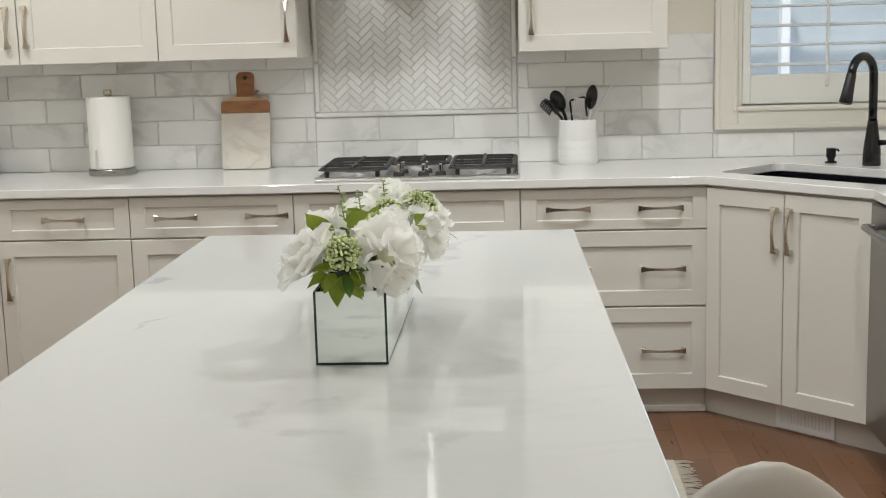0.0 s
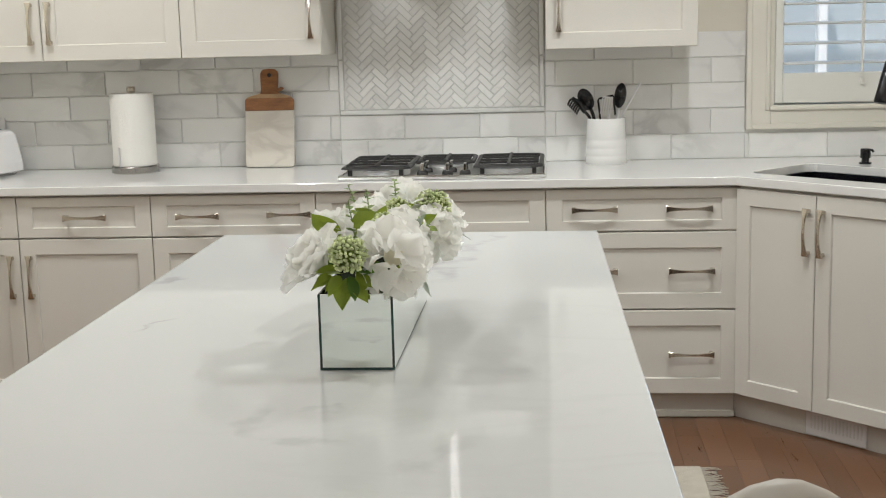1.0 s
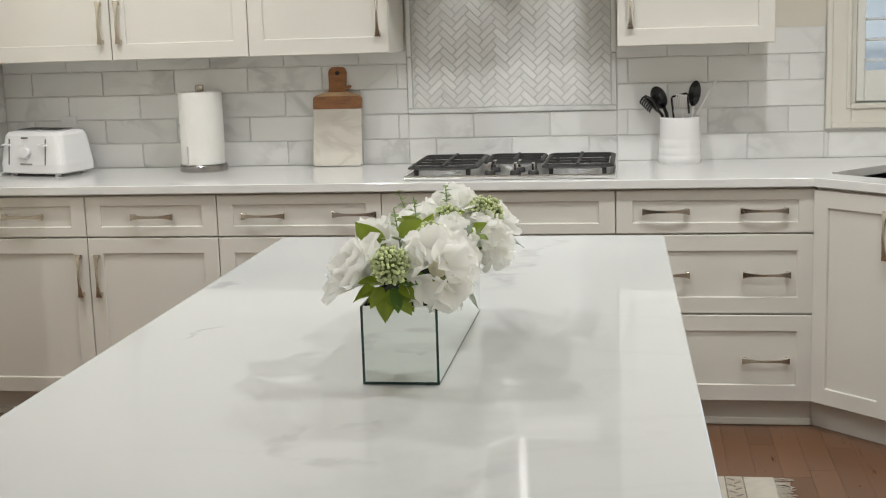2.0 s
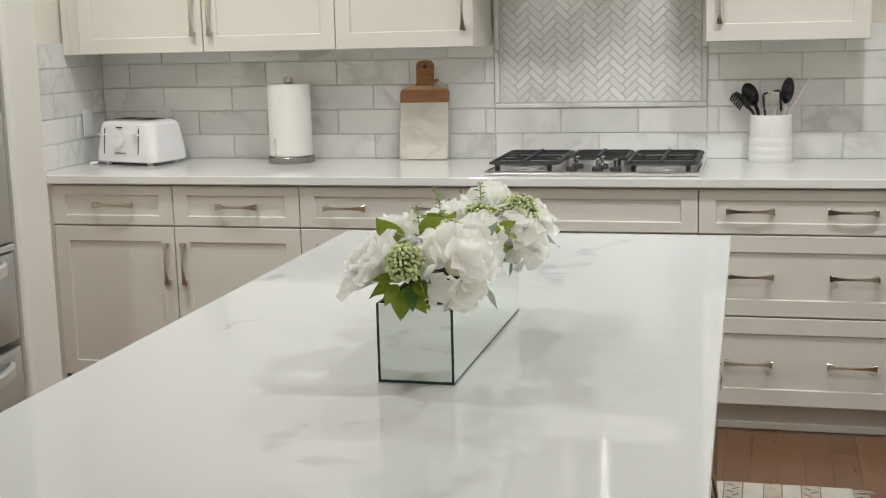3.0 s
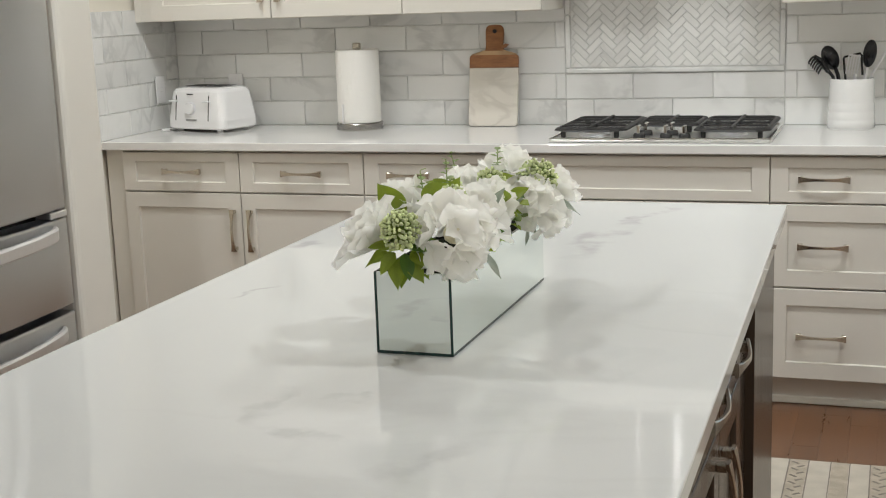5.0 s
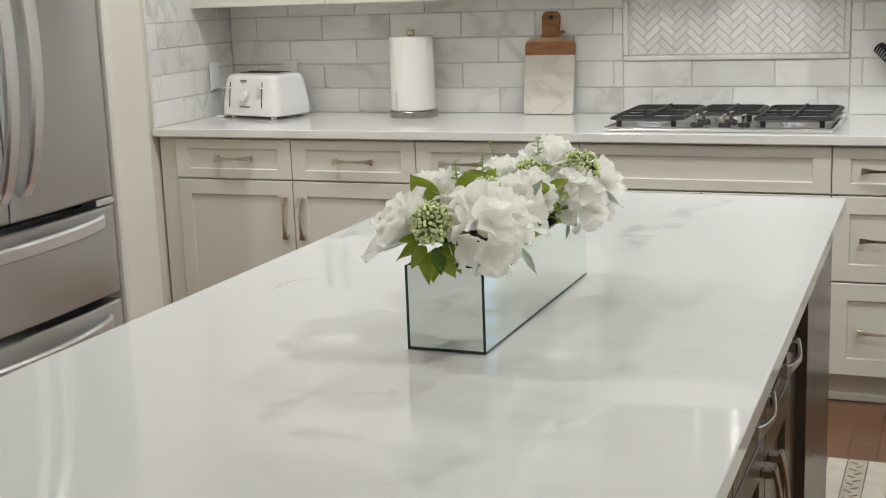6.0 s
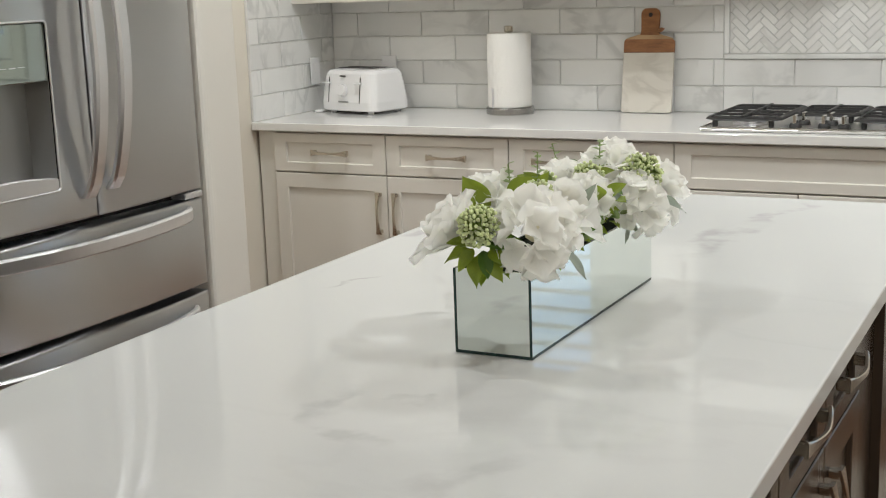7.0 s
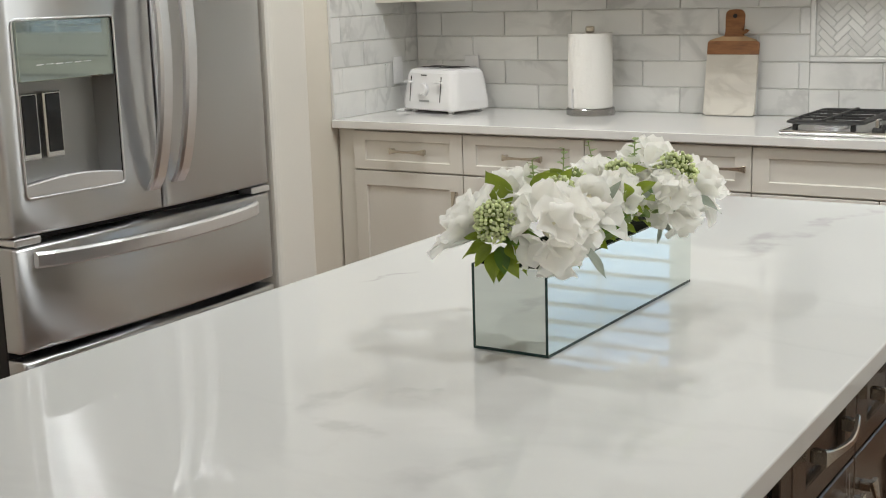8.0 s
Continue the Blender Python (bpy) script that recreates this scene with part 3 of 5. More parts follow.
for lo, hi in ((outer_lo, outer_hi), (in_lo, in_hi)):
    for k in range(len(lo)):
        k2 = (k + 1) % len(lo)
        top.faces.new((lo[k], lo[k2], hi[k2], hi[k]))
for vs in (outer_lo + in_lo, outer_hi + in_hi):
    es = [e for e in top.edges if e.verts[0] in vs and e.verts[1] in vs]
    bmesh.ops.triangle_fill(top, use_beauty=True, edges=es)
bmesh.ops.recalc_face_normals(top, faces=top.faces[:])
worktop = part("worktop", top, M_COUNTER)
tagged(worktop, "white quartz worktop with faint veins along the walls", "worktop")
bv = worktop.modifiers.new("bevel", "BEVEL")
bv.width, bv.segments, bv.limit_method = 0.003, 2, "ANGLE"

# sink basin
bas = thing("sink", pose(sc.x, sc.y, 0, 0, 0, -45), "black undermount sink basin below the worktop", "sink")
sb = bmesh.new()
ringsets = []
for grow, z in ((0.010, TOP_Z - 0.002), (-0.002, TOP_Z - 0.002), (-0.006, TOP_Z - 0.20), (-0.05, TOP_Z - 0.215)):
    ringsets.append([sb.verts.new((sx * (SW + grow), sy * (SD + grow), z)) for sx, sy in ((-1, -1), (1, -1), (1, 1), (-1, 1))])
for a, b in zip(ringsets, ringsets[1:]):
    for k in range(4):
        sb.faces.new((a[k], a[(k + 1) % 4], b[(k + 1) % 4], b[k]))
sb.faces.new(ringsets[-1])
part("basin", sb, M_BLACK, bas)

# faucet and soap pump
fpos = Vector((1.757, -0.395))
fau = thing("faucet", pose(fpos.x, fpos.y, CT), "matte black gooseneck pull-down kitchen faucet", "faucet")
part("base", lathe([(0, 0), (0.033, 0), (0.034, 0.006), (0.032, 0.06), (0.027, 0.10), (0.0195, 0.155), (0.0180, 0.17), (0, 0.17)], 28), M_BLACK, fau, smooth=True)
fd = Vector((-0.72, -0.69, 0)).normalized()
pts = [Vector((0, 0, 0.165)), Vector((0, 0, 0.23)), Vector((0, 0, 0.30))]
R = 0.076
for k in range(1, 15):
    a = math.pi * k / 14 * 0.93
    pts.append(Vector((0, 0, 0.336)) + fd * (R - R * math.cos(a)) + Vector((0, 0, R * math.sin(a))))
part("neck", tube(pts, 0.0162, 16), M_BLACK, fau, smooth=True)
e0, e1 = pts[-1], pts[-1] + (pts[-1] - pts[-2]).normalized() * 0.115
part("spray_head", tube([e0, e0.lerp(e1, 0.05), e0.lerp(e1, 0.5), e0.lerp(e1, 0.97), e1], [0.0165, 0.0180, 0.0205, 0.0245, 0.021], 18), M_BLACK, fau, smooth=True)
part("lever", tube([(0.02, -0.01, 0.085), (0.055, -0.02, 0.088), (0.105, -0.035, 0.115)], [0.011, 0.010, 0.006], 12), M_BLACK, fau, smooth=True)
spos = Vector((1.631, -0.286))
soap = thing("soap_dispenser", pose(spos.x, spos.y, CT), "small matte black built-in soap pump", "soap dispenser")
part("base", lathe([(0, 0), (0.023, 0), (0.023, 0.006), (0.014, 0.008), (0.014, 0.022), (0, 0.022)], 24), M_BLACK, soap, smooth=False)
part("pump_head", lathe([(0, 0.022), (0.019, 0.022), (0.019, 0.055), (0.017, 0.058), (0, 0.058)], 24), M_BLACK, soap)
part("nozzle", tube([(0.012, 0, 0.05), (0.024, -0.004, 0.052), (0.028, -0.006, 0.044)], 0.0045, 8), M_BLACK, soap)


def upper_cabinet(x0, x1, doors, label):
    w = x1 - x0
    ob = thing("wall_cabinet", pose(x0, -0.310, 1.372), label, "cabinet", "wall cabinets over the worktop")
    part("body", box(0.0005, 0, 0, w - 0.0005, 0.309, 0.99), M_CAB, ob)
    for a, b, hx in doors:
        f = part("door", shaker(b - a - 2 * G, 0.986, 0.06, 0.057), M_CAB, ob, at=pose(a + G, -0.020, 0.002))
        pull(f, hx - a - G, 0.145, True)
    return ob


UP = "white painted shaker wall cabinet, doors closed"
upper_cabinet(-2.135, -1.532, [(0.055, 0.603, 0.565)], UP)
upper_cabinet(-1.532, -0.978, [(0.0, 0.554, 0.036)], UP)
upper_cabinet(-0.978, -0.428, [(0.0, 0.550, 0.512)], UP)
upper_cabinet(0.428, 1.000, [(0.0, 0.570, 0.050)], UP)
part_strip = thing("filler_panel", pose(XL, -0.310, 1.372), "narrow white filler strip at the wall", "cabinet filler")
part("strip", box(0.001, 0.0, 0, 0.0295, 0.02, 0.99), M_CAB, part_strip)
hood = thing("range_hood", pose(0, 0, 1.80), "white range hood with polished steel chimney and two lamps", "range hood")
part("shell", prism([(-0.35, -0.56), (0.35, -0.56), (0.35, -0.024), (-0.35, -0.024)], 0, 0.10, 0.004), M_CAB, hood)
part("chimney", box(-0.145, -0.30, 0.101, 0.145, -0.024, CEIL - 1.802, 0.012, 3), M_CHIMNEY, hood, "polished steel chimney", smooth=True)
for x in HOOD_LAMPS:
    part("lamp_lens", lathe([(0, -0.004), (0.028, -0.004), (0.030, -0.0005), (0, -0.0005)], 20), M_POST, hood, at=pose(x, -0.155, 0))

# ---- island ----
IY0, IY1 = -4.35, -1.822
island_top = part("island_worktop", prism([(-0.440, IY0), (0.618, IY0), (0.572, IY1), (-0.456, IY1)], 0.883, CT, 0.003), M_QUARTZ)
tagged(island_top, "white polished quartz island top with soft grey veins", "worktop")
isl = thing("kitchen_island", pose(0, 0, 0), "dark brown stained kitchen island with drawers and doors", "kitchen island")
BX = 0.535
part("body", box(-0.12, IY0 + 0.06, 0.10, BX, IY1 - 0.03, 0.882), M_ISLAND, isl)
part("toe_kick", box(-0.08, IY0 + 0.1, 0.0, BX - 0.07, IY1 - 0.08, 0.099), M_ISLAND, isl)
part("end_panel", prism([(BX + 0.001, -2.46), (0.5605, -2.46), (0.5450, -1.845), (BX + 0.001, -1.845)], 0.005, 0.881, 0.0015), M_ISLAND, isl)
part("filler", box(BX + 0.001, -2.672, 0.10, BX + 0.008, -2.463, 0.879, 0.001, 1), M_ISLAND, isl)


def island_front(y0, y1, z0, z1, name, rail=0.057):
    return part(name, shaker(y1 - y0, z1 - z0, rail), M_ISLAND, isl, at=pose(BX + 0.021, y0, z0, 0, 0, 90))


for y0, y1 in ((-3.283, -2.980), (-2.980, -2.677)):
    f = island_front(y0 + 0.002, y1 - 0.002, 0.742, 0.868, "drawer_front", 0.03)
    pull(f, (y1 - y0) / 2, 0.072)
for y0, y1, hy in ((-3.283, -2.980, 0.266), (-2.980, -2.677, 0.034)):
    f = island_front(y0 + 0.002, y1 - 0.002, 0.115, 0.736, "door")
    pull(f, hy, 0.495, True)
part("stile", box(BX + 0.001, -3.330, 0.10, BX + 0.021, -3.286, 0.878, 0.002, 1), M_ISLAND, isl)
part("wine_cooler", box(BX + 0.001, -4.0, 0.11, BX + 0.012, -3.333, 0.872, 0.002, 1), M_GLOSSBLACK, isl, "black glass appliance front")

# stool
st = thing("counter_stool", pose(0.722, -3.80, 0, 0, 0, 0), "grey-beige upholstered counter stool with rounded back", "stool")
sbm = bmesh.new()
bmesh.ops.create_uvsphere(sbm, u_segments=36, v_segments=20, radius=1.0)
for v in sbm.verts:
    x, y, z = v.co
    v.co = (0.235 * x, 0.045 * math.copysign(abs(y) ** 0.7, y), 0.19 * math.copysign(1 - (1 - min(1.0, z * z)) ** 0.85, z))
    v.co.y += v.co.x ** 2
part("backrest", sbm, M_STOOL, st, at=pose(0.0, 0.0, 0.736, 0, 0, 20), smooth=True)
part("seat", box(-0.20, 0.0, 0.58, 0.20, 0.34, 0.65, 0.03, 4), M_STOOL, st, at=pose(0, 0, 0, 0, 0, 20), smooth=True)
for lx, ly in ((-0.16, 0.04), (0.16, 0.04), (-0.16, 0.3), (0.16, 0.3)):
    part("leg", tube([(lx, ly, 0.585), (lx * 1.15, ly, 0.0)], 0.016, 10), M_ISLAND, st, at=pose(0, 0, 0, 0, 0, 20))

# ---- refrigerator ----
fridge = thing("refrigerator", pose(-1.40, -2.885, 0, 0, 0, 90), "stainless steel french-door refrigerator with two drawers and dispenser", "refrigerator")
FW = 0.928


def bowed(x0, x1, z0, z1, thick=0.055, bulge=0.022, r=0.010, hole=None):
    """A door slab whose face bows gently outwards across the whole refrigerator."""
    bm = bmesh.new()
    nx = 14
    xs = [x0, x0 + r * 0.3, x0 + r] + [x0 + r + (x1 - x0 - 2 * r) * k / nx for k in range(1, nx)] + [x1 - r, x1 - r * 0.3, x1]
    levels = [(z0, r), (z0 + r * 0.3, r * 0.3), (z0 + r, 0), (z1 - r, 0), (z1 - r * 0.3, r * 0.3), (z1, r)]
    if hole:
        xs = sorted([x for x in xs if min(abs(x - hole[0]), abs(x - hole[1])) > 0.008] + [hole[0], hole[1]])
        levels = sorted(levels + [(hole[2], 0), (hole[3], 0)])
    drop = [r if x in (x0, x1) else r * 0.3 if min(x - x0, x1 - x) < r * 0.5 else 0.0 for x in xs]
    rows = []
    for z, dz in levels:
        rows.append([bm.verts.new((x, -bulge * (1 - ((x - FW / 2) / (FW / 2)) ** 2) + max(d, dz), z)) for x, d in zip(xs, drop)])
    for a, b in zip(rows, rows[1:]):
        for k in range(len(xs) - 1):
            if hole and hole[0] - 1e-5 <= xs[k] and xs[k + 1] <= hole[1] + 1e-5 and a[k].co.z >= hole[2] - 1e-5 and b[k].co.z <= hole[3] + 1e-5:
                continue
            bm.faces.new((a[k], a[k + 1], b[k + 1], b[k]))
    edge = [v for v in rows[0]] + [row[-1] for row in rows[1:]] + rows[-1][-2::-1] + [row[0] for row in rows[-2:0:-1]]
    back = [bm.verts.new((v.co.x, thick, v.co.z)) for v in edge]
    for k in range(len(edge)):
        k2 = (k + 1) % len(edge)
        bm.faces.new((edge[k2], edge[k], back[k], back[k2]))
    return bm


def rim_y(x):
    return -0.022 * (1 - ((x - FW / 2) / (FW / 2)) ** 2) - 0.002


part("body", box(0.004, 0.058, 0.02, FW - 0.004, 0.70, 1.775, 0.004, 1), M_DARK, fridge)
GX = 0.478
DL, DB = (0.052, 0.345), (0.978, 1.388)
ldoor = part("door", bowed(0.003, GX - 0.0045, 0.890, 1.772, hole=(DL[0], DL[1], DB[0], DB[1])), M_STEEL, fridge, smooth=True)
rdoor = part("door", bowed(GX + 0.0045, FW - 0.003, 0.890, 1.772), M_STEEL, fridge, smooth=True)
dr_top = part("drawer", bowed(0.003, FW - 0.003, 0.612, 0.866), M_STEEL, fridge, smooth=True)
dr_low = part("drawer", bowed(0.003, FW - 0.003, 0.085, 0.592), M_STEEL, fridge, smooth=True)
part("gasket", box(GX - 0.0043, -0.008, 0.892, GX + 0.0043, 0.055, 1.770), M_DARK, fridge, "dark gap between the doors")
part("kick_plate", box(0.02, 0.03, 0.0, FW - 0.02, 0.06, 0.08), M_DARK, fridge)
for hx in (0.045, FW - 0.045):
    part("hinge", box(hx - 0.040, -0.004, 0.869, hx + 0.040, 0.05, 0.887, 0.003, 1), M_STEEL_H, fridge)


def bow_bar(p0, p1, out, wide, thick, side, base):
    """A flat bar from p0 to p1 that arches outwards by out; its ends meet the face."""
    bm = bmesh.new()
    p0, p1, side = Vector(p0), Vector(p1), Vector(side)
    n = 24
    rings = []
    for k in range(n + 1):
        u = k / n
        c = p0.lerp(p1, u) + Vector((0, -(base + out * math.sin(math.pi * u) ** 0.62), 0))
        rings.append([bm.verts.new(c + side * (sx * wide / 2) + Vector((0, sy * thick / 2, 0))) for sx, sy in ((-1, 1), (-1, -0.2), (-0.7, -1), (0.7, -1), (1, -0.2), (1, 1))])
    for a, b in zip(rings, rings[1:]):
        for j in range(6):
            bm.faces.new((a[j], a[(j + 1) % 6], b[(j + 1) % 6], b[j]))
    bm.faces.new(rings[0][::-1])
    bm.faces.new(rings[-1])
    bmesh.ops.recalc_face_normals(bm, faces=bm.faces[:])
    return bm


part("handle", bow_bar((0.438, -0.020, 0.945), (0.438, -0.020, 1.70), 0.074, 0.042, 0.016, (1, 0, 0), 0.008), M_STEEL_H, ldoor, "satin steel arched handle")
part("handle", bow_bar((0.528, -0.020, 0.955), (0.528, -0.020, 1.70), 0.074, 0.042, 0.016, (1, 0, 0), 0.008), M_STEEL_H, rdoor, "satin steel arched handle")
part("handle", bow_bar((0.055, -0.004, 0.832), (0.850, -0.004, 0.832), 0.074, 0.038, 0.016, (0, 0, 1), 0.010), M_STEEL_H, dr_top, "satin steel arched handle")
part("handle", bow_bar((0.055, -0.004, 0.545), (0.850, -0.004, 0.545), 0.074, 0.038, 0.016, (0, 0, 1), 0.010), M_STEEL_H, dr_low, "satin steel arched handle")
rec = bmesh.new()
mouth = [rec.verts.new(p) for p in ((DL[0], -0.004, DB[0]), (DL[1], -0.016, DB[0]), (DL[1], -0.016, DB[1]), (DL[0], -0.004, DB[1]))]
floor_ = [rec.verts.new(p) for p in ((DL[0] + 0.012, 0.052, DB[0] + 0.012), (DL[1] - 0.012, 0.052, DB[0] + 0.012), (DL[1] - 0.012, 0.052, DB[1]), (DL[0] + 0.012, 0.052, DB[1]))]
for k in range(4):
    rec.faces.new((mouth[k], mouth[(k + 1) % 4], floor_[(k + 1) % 4], floor_[k]))
rec.faces.new(floor_)
disp = part("dispenser", rec, M_RECESS, ldoor, "recessed water and ice dispenser")
part("control_panel", box(DL[0] + 0.001, -0.0165, 1.246, DL[1] - 0.001, 0.02, DB[1] - 0.001, 0.003, 2), M_SMOKE, disp, "green-tinted glossy control panel")
tray = bmesh.new()
tray_rows = []
for k in range(13):
    u = k / 12
    x = DL[0] + 0.003 + (DL[1] - DL[0] - 0.006) * u
    up = 1.008 + 0.012 * math.sin(math.pi * u)
    y = rim_y(x) + 0.001
    tray_rows.append([tray.verts.new(p) for p in ((x, y, DB[0] + 0.002), (x, y, up - 0.003), (x, y + 0.003, up), (x, y + 0.012, up), (x, y + 0.016, up - 0.012), (x, 0.049, up - 0.012))])
for a, b in zip(tray_rows, tray_rows[1:]):
    for k in range(5):
        tray.faces.new((a[k], b[k], b[k + 1], a[k + 1]))
part("drip_tray", tray, M_STEEL_H, disp)
rim_pts = []
for cx, cz, a0 in ((DL[1] - 0.010, DB[0] + 0.010, -90), (DL[1] - 0.010, DB[1] - 0.010, 0), (DL[0] + 0.010, DB[1] - 0.010, 90), (DL[0] + 0.010, DB[0] + 0.010, 180)):
    for k in range(5):
        a = radians(a0 + 22.5 * k)
        rim_pts.append((cx + 0.0115 * math.cos(a), rim_y(cx), cz + 0.0115 * math.sin(a)))
part("rim", tube(rim_pts + rim_pts[:1], 0.0030, 8, False), M_STEEL_H, disp, "thin bright steel rim", smooth=True)
for px in (0.074, 0.145):
    part("paddle", box(px, 0.010, 1.075, px + 0.046, 0.0185, 1.215, 0.003, 1), M_GLOSSBLACK, disp, "black dispenser paddle with steel rim")
    part("paddle_rim", box(px - 0.004, 0.0125, 1.062, px + 0.050, 0.050, 1.219, 0.003, 1), M_CHROME, disp)
for k in range(6):
    part("marking", box(0.105 + 0.029 * k, -0.0172, 1.283 + 0.001 * (k % 2), 0.105 + 0.029 * k + 0.021, -0.0166, 1.2852), M_POST, disp)

# ---- cooktop ----
ck = thing("gas_cooktop", pose(0.040, -0.335, CT), "stainless steel gas cooktop with black cast iron grates", "cooktop")
CW, CD = 0.384, 0.252
plate = box(-CW, -CD, 0.0005, CW, CD, 0.012, 0.005, 2)
part("plate", plate, M_PLATE, ck)
rim = box(-CW, -CD, 0.0122, CW, -CD + 0.012, 0.017, 0.002, 1)
box(-CW, CD - 0.012, 0.0122, CW, CD, 0.017, 0.002, 1, rim)
box(-CW, -CD + 0.0125, 0.0122, -CW + 0.012, CD - 0.0125, 0.017, 0.002, 1, rim)
box(CW - 0.012, -CD + 0.0125, 0.0122, CW, CD - 0.0125, 0.017, 0.002, 1, rim)
part("rim", rim, M_CHROME, ck)


def grate(x0, x1, y0, y1, nb, cut=0.045):
    """Cast iron pan support: a sloped octagon frame, cross bars and feet."""
    g = bmesh.new()
    z0, z1 = 0.036, 0.047
    out = [(x0 + cut, y0), (x1 - cut, y0), (x1, y0 + cut), (x1, y1 - cut * 0.6), (x1 - cut * 0.6, y1), (x0 + cut * 0.6, y1), (x0, y1 - cut * 0.6), (x0, y0 + cut)]
    cx, cy = (x0 + x1) / 2, (y0 + y1) / 2
    def ring(f, z):
        return [g.verts.new((cx + (x - cx) * f, cy + (y - cy) * f, z)) for x, y in out]
    rr = [ring(1.0, z0), ring(0.985, z0 + 0.006), ring(0.93, z1), ring(0.87, z1), ring(0.86, z0)]
    rr.append(rr[0])
    for a, b in zip(rr, rr[1:]):
        for k in range(8):
            g.faces.new((a[k], a[(k + 1) % 8], b[(k + 1) % 8], b[k]))
    for k in range(nb):
        y = y0 + 0.04 + (y1 - y0 - 0.08) * k / (nb - 1)
        box(x0 + 0.020, y - 0.0035, z0 + 0.004, x1 - 0.020, y + 0.0035, z1 + 0.002, 0.0015, 1, g)
    box(cx - 0.006, y0 + 0.02, z0 + 0.002, cx + 0.006, y1 - 0.02, z1 + 0.005, 0.002, 1, g)
    for fx in (x0 + 0.035, x1 - 0.035):
        for fy in (y0 + 0.035, y1 - 0.035):
            box(fx - 0.008, fy - 0.008, 0.0125, fx + 0.008, fy + 0.008, z0 + 0.004, 0.002, 1, g)
    return g


part("grate", grate(-0.378, -0.116, -0.236, 0.238, 5), M_IRON, ck)
part("grate", grate(-0.113, 0.113, -0.060, 0.238, 4, 0.03), M_IRON, ck)
part("grate", grate(0.116, 0.378, -0.236, 0.238, 5), M_IRON, ck)
for bx, by, br in ((-0.247, -0.11, 0.042), (-0.247, 0.11, 0.034), (0.0, 0.09, 0.05), (0.247, -0.11, 0.034), (0.247, 0.11, 0.042)):
    bn = part("burner", lathe([(0, 0.0125), (br + 0.016, 0.0125), (br + 0.014, 0.018), (br, 0.021), (br, 0.0245), (0, 0.0245)], 28), M_STEEL_H, ck, at=pose(bx, by, 0))
    part("cap", lathe([(0, 0.0247), (br - 0.002, 0.0247), (br - 0.004, 0.031), (0, 0.032)], 28), M_IRON, bn, "black burner cap")
for kx, ky in ((-0.062, -0.105), (-0.072, -0.195), (0.030, -0.105), (0.022, -0.195), (0.088, -0.205)):
    kb_ = part("knob", lathe([(0, 0.0125), (0.021, 0.0125), (0.020, 0.022), (0.017, 0.028), (0, 0.028)], 24), M_IRON, ck, at=pose(kx, ky, 0))
    part("grip", box(-0.0055, -0.020, 0.0282, 0.0055, 0.020, 0.056, 0.002, 2), M_CHROME, kb_)

# ---- paper towel ----
pt = thing("paper_towel_holder", pose(-1.245, -0.158, CT), "paper towel roll on a steel upright holder", "paper towel")
part("base", lathe([(0, 0.0), (0.094, 0.0), (0.096, 0.004), (0.096, 0.026), (0.093, 0.030), (0, 0.030)], 48), M_NICKEL2, pt, "brushed steel base", smooth=False)
part("roll", lathe([(0.020, 0.031), (0.086, 0.031), (0.0875, 0.034), (0.0875, 0.318), (0.086, 0.321), (0.020, 0.321), (0.020, 0.031)], 48), M_PAPER, pt, "white paper roll")
part("post", lathe([(0, 0.030), (0.008, 0.030), (0.008, 0.322), (0.016, 0.3225), (0.018, 0.330), (0.018, 0.343), (0.015, 0.348), (0, 0.349)], 24), M_NICKEL, pt)
part("arm", tube([(-0.037, -0.0845, 0.0305), (-0.037, -0.0845, 0.108)], 0.0042, 10), M_STEEL_H, pt)

# ---- cutting board ----
cb = thing("cutting_board", pose(-0.709, -0.070, CT + 0.003, -9.2, 0, 0), "white marble and acacia wood paddle board leaning on the backsplash", "cutting board")


def rounded(w0, w1, z0, z1, r_lo, r_hi, thick, bev=0.002):
    out = []
    def arc(cx, cz, r, a0, a1):
        for k in range(6):
            a = radians(a0 + (a1 - a0) * k / 5)
            out.append((cx + r * math.cos(a), cz + r * math.sin(a)))
    if r_lo: arc(-w0 / 2 + r_lo, z0 + r_lo, r_lo, 180, 270), arc(w0 / 2 - r_lo, z0 + r_lo, r_lo, 270, 360)
    else: out.extend([(-w0 / 2, z0), (w0 / 2, z0)])
    if r_hi: arc(w1 / 2 - r_hi, z1 - r_hi, r_hi, 0, 90), arc(-w1 / 2 + r_hi, z1 - r_hi, r_hi, 90, 180)
    else: out.extend([(w1 / 2, z1), (-w1 / 2, z1)])
    bm = bmesh.new()
    fr_ = [bm.verts.new((x, 0, z)) for x, z in out]
    bk = [bm.verts.new((x, thick, z)) for x, z in out]
    bm.faces.new(fr_)
    bm.faces.new(bk[::-1])
    for k in range(len(out)):
        k2 = (k + 1) % len(out)
        bm.faces.new((fr_[k2], fr_[k], bk[k], bk[k2]))
    bmesh.ops.recalc_face_normals(bm, faces=bm.faces[:])
    bmesh.ops.bevel(bm, geom=[e for e in bm.edges if abs(e.verts[0].co.y - e.verts[1].co.y) < 1e-6], offset=bev, segments=2, profile=0.5, affect="EDGES")
    return bm


